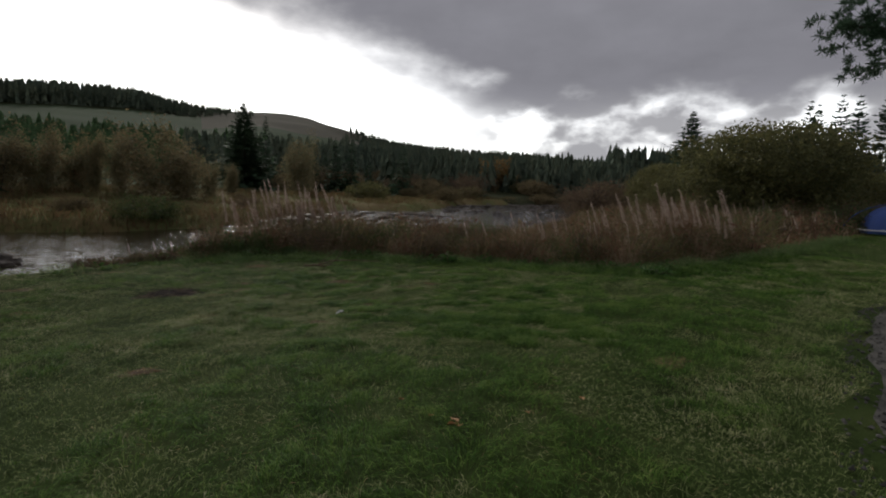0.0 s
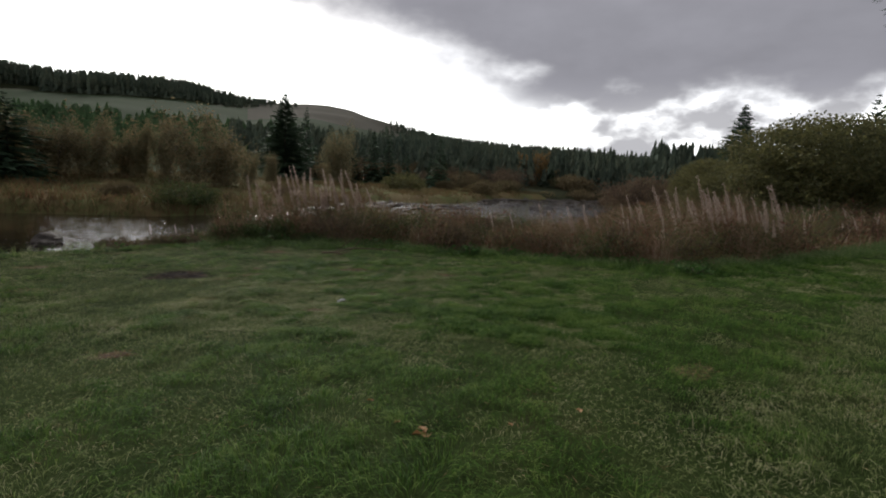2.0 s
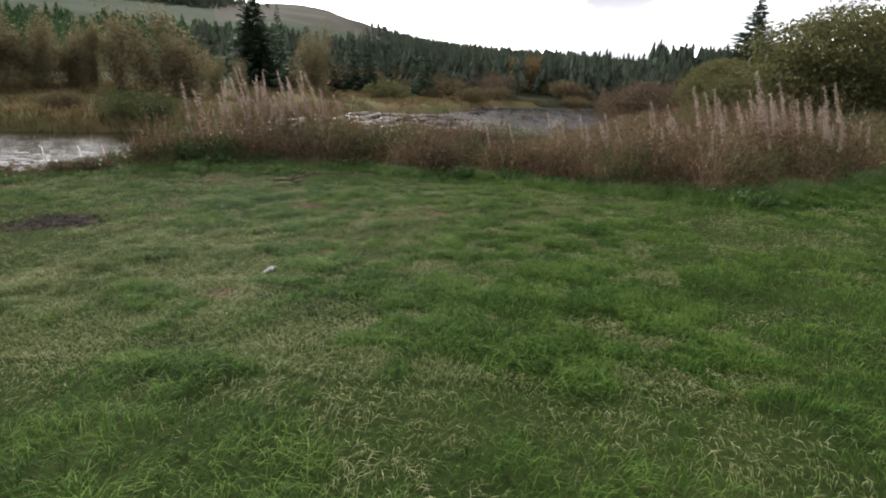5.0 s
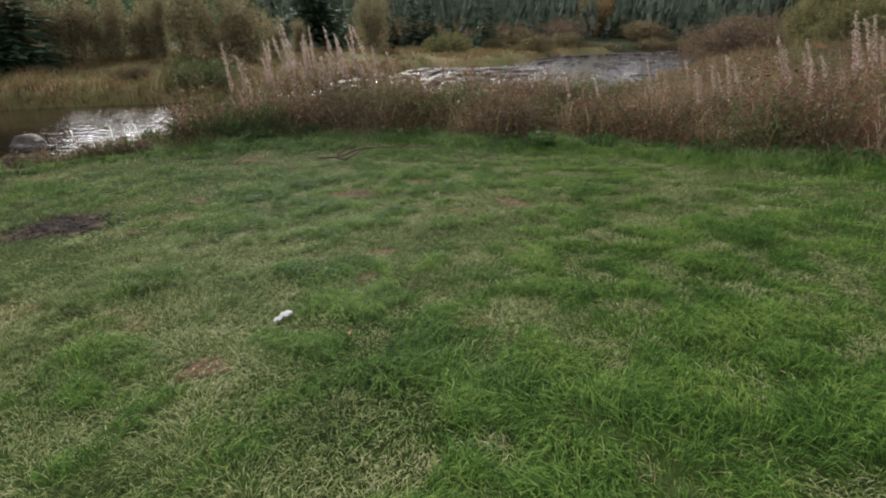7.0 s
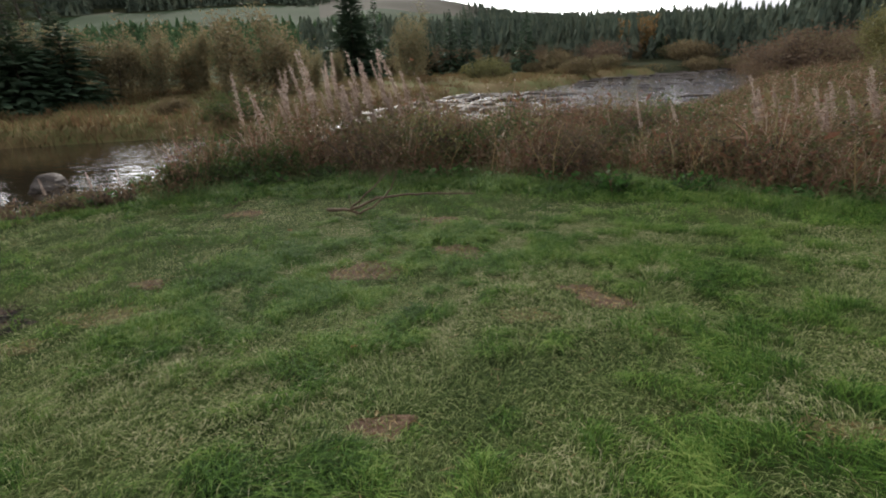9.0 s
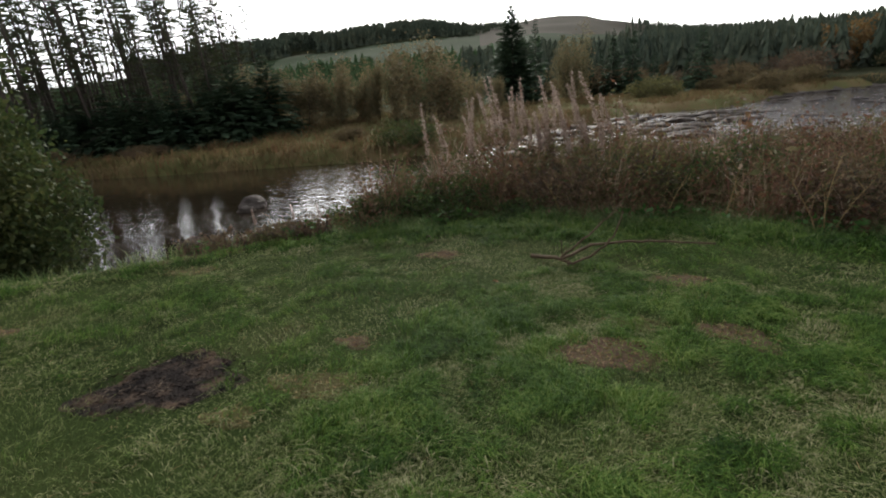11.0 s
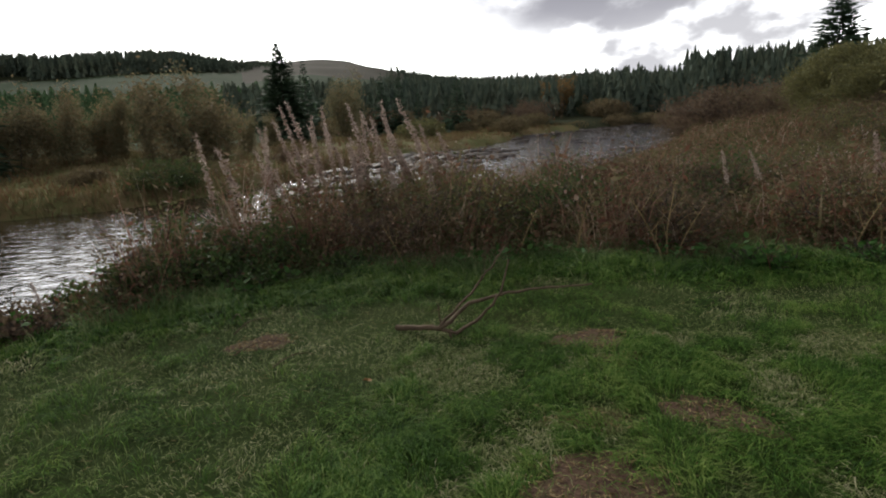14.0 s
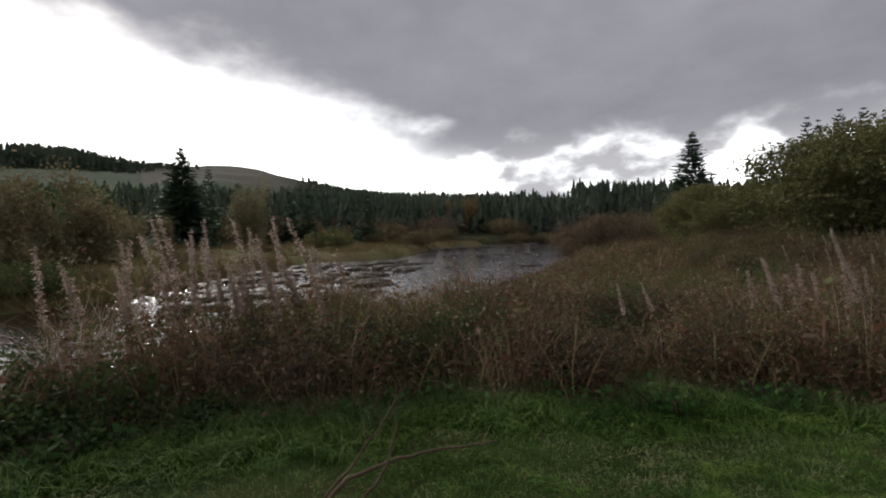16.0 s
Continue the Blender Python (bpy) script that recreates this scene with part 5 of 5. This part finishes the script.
leafy_clump("dock_clump", 0.05, 13.9, 0.4, 0.28, 260, 0.09, M_DOCK, "green dock clump at the lawn's edge")
leafy_clump("dock_clump", 1.1, 13.8, 0.35, 0.3, 260, 0.09, M_DOCK, "green leafy clump at the lawn's edge")
leafy_clump("dock_clump", 4.85, 11.0, 0.28, 0.4, 500, 0.07, M_DOCK, "dark green tuft standing on the lawn")



def dry_stem(x, y, h, lean, turn, mat, label, name):
    """A bare dead stalk that forks into thin rays near its top."""
    base = tagged(new(name), label, "wildflower", "dead stems at the lawn's edge")
    base.matrix_world = pose(x, y, float(height(x, y)) - 0.02, 0, 0, turn)

    def at(t):
        return np.array([lean * h * t ** 1.4, 0.04 * h * math.sin(4 * t), h * t])

    part("stem", mesh_np("stem", *tubes([[(at(t), 0.008 * (1 - 0.55 * t)) for t in np.linspace(0, 1, 8)]], 6), mat, None, True), base)
    for k in range(4):
        t0, a = 0.35 + 0.16 * k, rng.uniform(0, 6.283)
        p, ln = at(t0), h * rng.uniform(0.22, 0.4)
        d = np.array([math.cos(a) * 0.6, math.sin(a) * 0.6, 0.8])
        rays = [[(p, 0.004), (p + d * ln * 0.6, 0.003), (p + d * ln, 0.002)]]
        for j in range(5):
            e = d * 0.5 + rng.normal(0, 0.45, 3)
            rays.append([(p + d * ln, 0.0018), (p + d * ln + e * 0.04, 0.0015), (p + d * ln + e * 0.085, 0.001)])
        part("ray", mesh_np("ray", *tubes(rays, 4), mat, None, True), base)


for x, y, h, lean, turn in ((-0.9, 14.2, 0.8, -0.5, 10), (-0.75, 14.25, 0.7, 0.45, 20), (-0.82, 14.3, 0.9, 0.05, 80), (1.0, 14.1, 0.75, 0.3, 0), (1.2, 13.9, 0.6, -0.4, 30), (1.9, 13.6, 0.85, 0.25, 60), (2.6, 13.0, 0.7, -0.2, 0), (-2.6, 14.3, 0.7, 0.35, 15), (-1.9, 14.4, 0.9, 0.2, -20), (-4.0, 14.0, 0.65, -0.4, 10), (3.3, 12.5, 0.6, 0.2, 40)):
    dry_stem(x, y, h, lean, turn, M_STRAW, "pale dry dead stalk with forked rays", "dead_stalk")
for x, y, h, lean in ((0.05, 13.72, 0.42, -0.3), (-3.6, 13.75, 0.35, 0.2), (2.2, 12.85, 0.4, 0.25)):
    dry_stem(x, y, h, lean, 0, M_STEM, "short dark dead dock stalk in the grass", "dock_stalk")

# ---- small things on the lawn ----


def fallen_branch():
    base = tagged(new("fallen_branch"), "bare forked fallen branch lying on the lawn", "branch")
    z0 = float(height(-3.2, 12.1))
    base.location = (-3.17, 12.03, z0)

    def line(name, pts, r0, r1):
        P = [Vector(p) for p in pts]
        full = []
        for a, b in zip(P, P[1:]):
            full += [a.lerp(b, t) for t in (0, 0.25, 0.5, 0.75)]
        full.append(P[-1])
        n = len(full)
        path = [(np.array(p) + rng.normal(0, 0.006, 3), r0 + (r1 - r0) * i / (n - 1)) for i, p in enumerate(full)]
        part(name, mesh_np(name, *tubes([path], 7), M_BRANCH, None, True), base)

    line("limb", [(-0.44, 0.11, 0.04), (-0.2, 0.03, 0.07), (0, 0, 0.1), (0.17, 0.4, 0.16), (0.5, 0.74, 0.15), (0.9, 0.98, 0.12), (1.33, 1.15, 0.1)], 0.026, 0.009)
    line("upright_shoot", [(-0.03, 0.0, 0.1), (0.18, 0.12, 0.3), (0.36, 0.26, 0.5), (0.5, 0.36, 0.68), (0.6, 0.44, 0.84)], 0.014, 0.003)
    line("arched_shoot", [(-0.1, 0.02, 0.08), (0.12, -0.02, 0.05), (0.32, 0.08, 0.16), (0.48, 0.2, 0.34), (0.55, 0.3, 0.6)], 0.018, 0.007)
    line("stub", [(-0.02, 0.0, 0.1), (-0.03, 0.02, 0.3)], 0.009, 0.005)
    line("broken_end", [(0.05, 0.0, 0.08), (0.08, -0.06, -0.02)], 0.016, 0.01)
    for k in range(7):
        p = Vector((0.3 + 0.045 * k, 0.21 + 0.034 * k, 0.43 + 0.06 * k))
        line("twig", [p, p + Vector((rng.normal(0, 0.08), rng.normal(0, 0.08), 0.14))], 0.003, 0.0015)


fallen_branch()


def twig(x, y, ln, turn, bow):
    P = [(np.array([math.cos(turn) * ln * t, math.sin(turn) * ln * t, 0.02 + bow * math.sin(3.14 * t)]), 0.006 * (1 - 0.6 * t)) for t in np.linspace(0, 1, 7)]
    ob = thing("twig", mesh_np("twig", *tubes([P], 5), M_BRANCH, None, True), "thin dry twig lying in the grass", "twig", "twigs on the lawn")
    ob.location = (x, y, float(height(x, y)))


for x, y, ln, tu, bow in [(-5.1, 12.0, 0.4, 1.2, 0.06), (-4.85, 11.6, 0.5, 0.5, 0.08), (-4.4, 11.4, 0.35, 0.9, 0.05), (-5.3, 12.3, 0.3, -0.6, 0.1), (-1.6, 11.6, 0.3, 0.1, 0.02)]:
    twig(x, y, ln, tu, bow)


def crumpled_paper():
    bm = bmesh.new()
    bmesh.ops.create_grid(bm, x_segments=10, y_segments=5, size=0.5)
    for v in bm.verts:
        n1 = noise.noise(v.co * 5)
        v.co = Vector((v.co.x * 0.13, v.co.y * 0.042, 0.02 + 0.03 * n1 - 0.02 * abs(v.co.x)))
    bmesh.ops.solidify(bm, geom=bm.faces[:], thickness=0.002)
    me = bpy.data.meshes.new("paper")
    bm.to_mesh(me)
    bm.free()
    me.materials.append(M_PAPER)
    ob = thing("crumpled_paper", me, "crumpled scrap of white paper on the grass", "litter")
    ob.matrix_world = pose(-1.15, 6.98, float(height(-1.13, 6.95)) + 0.02, 0, -8, 62)


crumpled_paper()


def dead_leaf(x, y, s, turn):
    P = []
    outline = [(0, 0), (0.25, 0.18), (0.55, 0.12), (0.6, 0.3), (0.85, 0.12), (1.0, 0), (0.85, -0.15), (0.62, -0.3), (0.5, -0.13), (0.22, -0.2)]
    for u, v in outline:
        P.append((u * s, v * s, 0.02 + 0.25 * s * abs(v) + 0.1 * s * math.sin(6 * u)))
    V = np.array(P + [(0.45 * s, 0, 0.015)] + [(a, b, c - 0.002) for a, b, c in P])
    n = len(P)
    F = np.array([(n, k, (k + 1) % n) for k in range(n)] + [(n, n + 1 + (k + 1) % n, n + 1 + k) for k in range(n)])
    ob = thing("dead_leaf", mesh_np("dead_leaf", V, F, M_DEADLEAF), "curled orange-brown dead leaf on the lawn", "leaf", "dead leaves on the lawn")
    ob.matrix_world = pose(x, y, float(height(x, y)) + 0.03, 0, 0, math.degrees(turn))


for x, y, s, tu in [(0.76, 3.08, 0.12, 0.3), (0.84, 3.12, 0.10, 2.2), (0.62, 3.2, 0.06, 1.0), (0.35, 3.5, 0.05, 0.4), (1.8, 3.6, 0.08, 1.7), (1.35, 3.3, 0.05, 2.0), (-1.5, 8.9, 0.06, 1.1), (-3.6, 11.2, 0.07, 0.2), (-0.6, 6.8, 0.05, 2.0)]:
    dead_leaf(x, y, s, tu)


def tent():
    """A blue dome tent on the meadow beyond the willows."""
    x, y = 20.2, 24.2
    base = tagged(new("tent"), "blue dome tent pitched beside the willows", "tent")
    base.matrix_world = pose(x, y, float(height(x, y)), 0, 0, 25)
    V, F = [], []
    n, m = 16, 6
    for j in range(m + 1):
        a = 0.5 * math.pi * j / m
        for k in range(n):
            t = 6.2832 * k / n
            sq = 1 + 0.12 * math.cos(4 * t)
            V.append((1.6 * math.cos(a) ** 0.8 * math.cos(t) * sq if j < m else 0, 1.3 * math.cos(a) ** 0.8 * math.sin(t) * sq if j < m else 0, 1.35 * math.sin(a)))
    for j in range(m):
        for k in range(n):
            F.append((j * n + k, j * n + (k + 1) % n, (j + 1) * n + (k + 1) % n, (j + 1) * n + k))
    fly = part("flysheet", mesh_np("flysheet", np.array(V), np.array(F), M_TENT, None, True), base)
    for s in (-1, 1):
        arc = [(np.array([1.62 * math.cos(t), s * 1.32 * math.cos(t), 1.40 * math.sin(t)]), 0.02) for t in np.linspace(0.05, 3.09, 14)]
        part("pole", mesh_np("pole", *tubes([arc], 6), M_TENT, None, True), base)
    hem = [(np.array([1.7 * math.cos(t) * (1 + 0.12 * math.cos(4 * t)), 1.4 * math.sin(t) * (1 + 0.12 * math.cos(4 * t)), 0.16]), 0.035) for t in np.linspace(0, 6.2832, 40)]
    part("hem", mesh_np("hem", *tubes([hem], 6), M_WHITE, None, True), fly, "white hem strap")


tent()
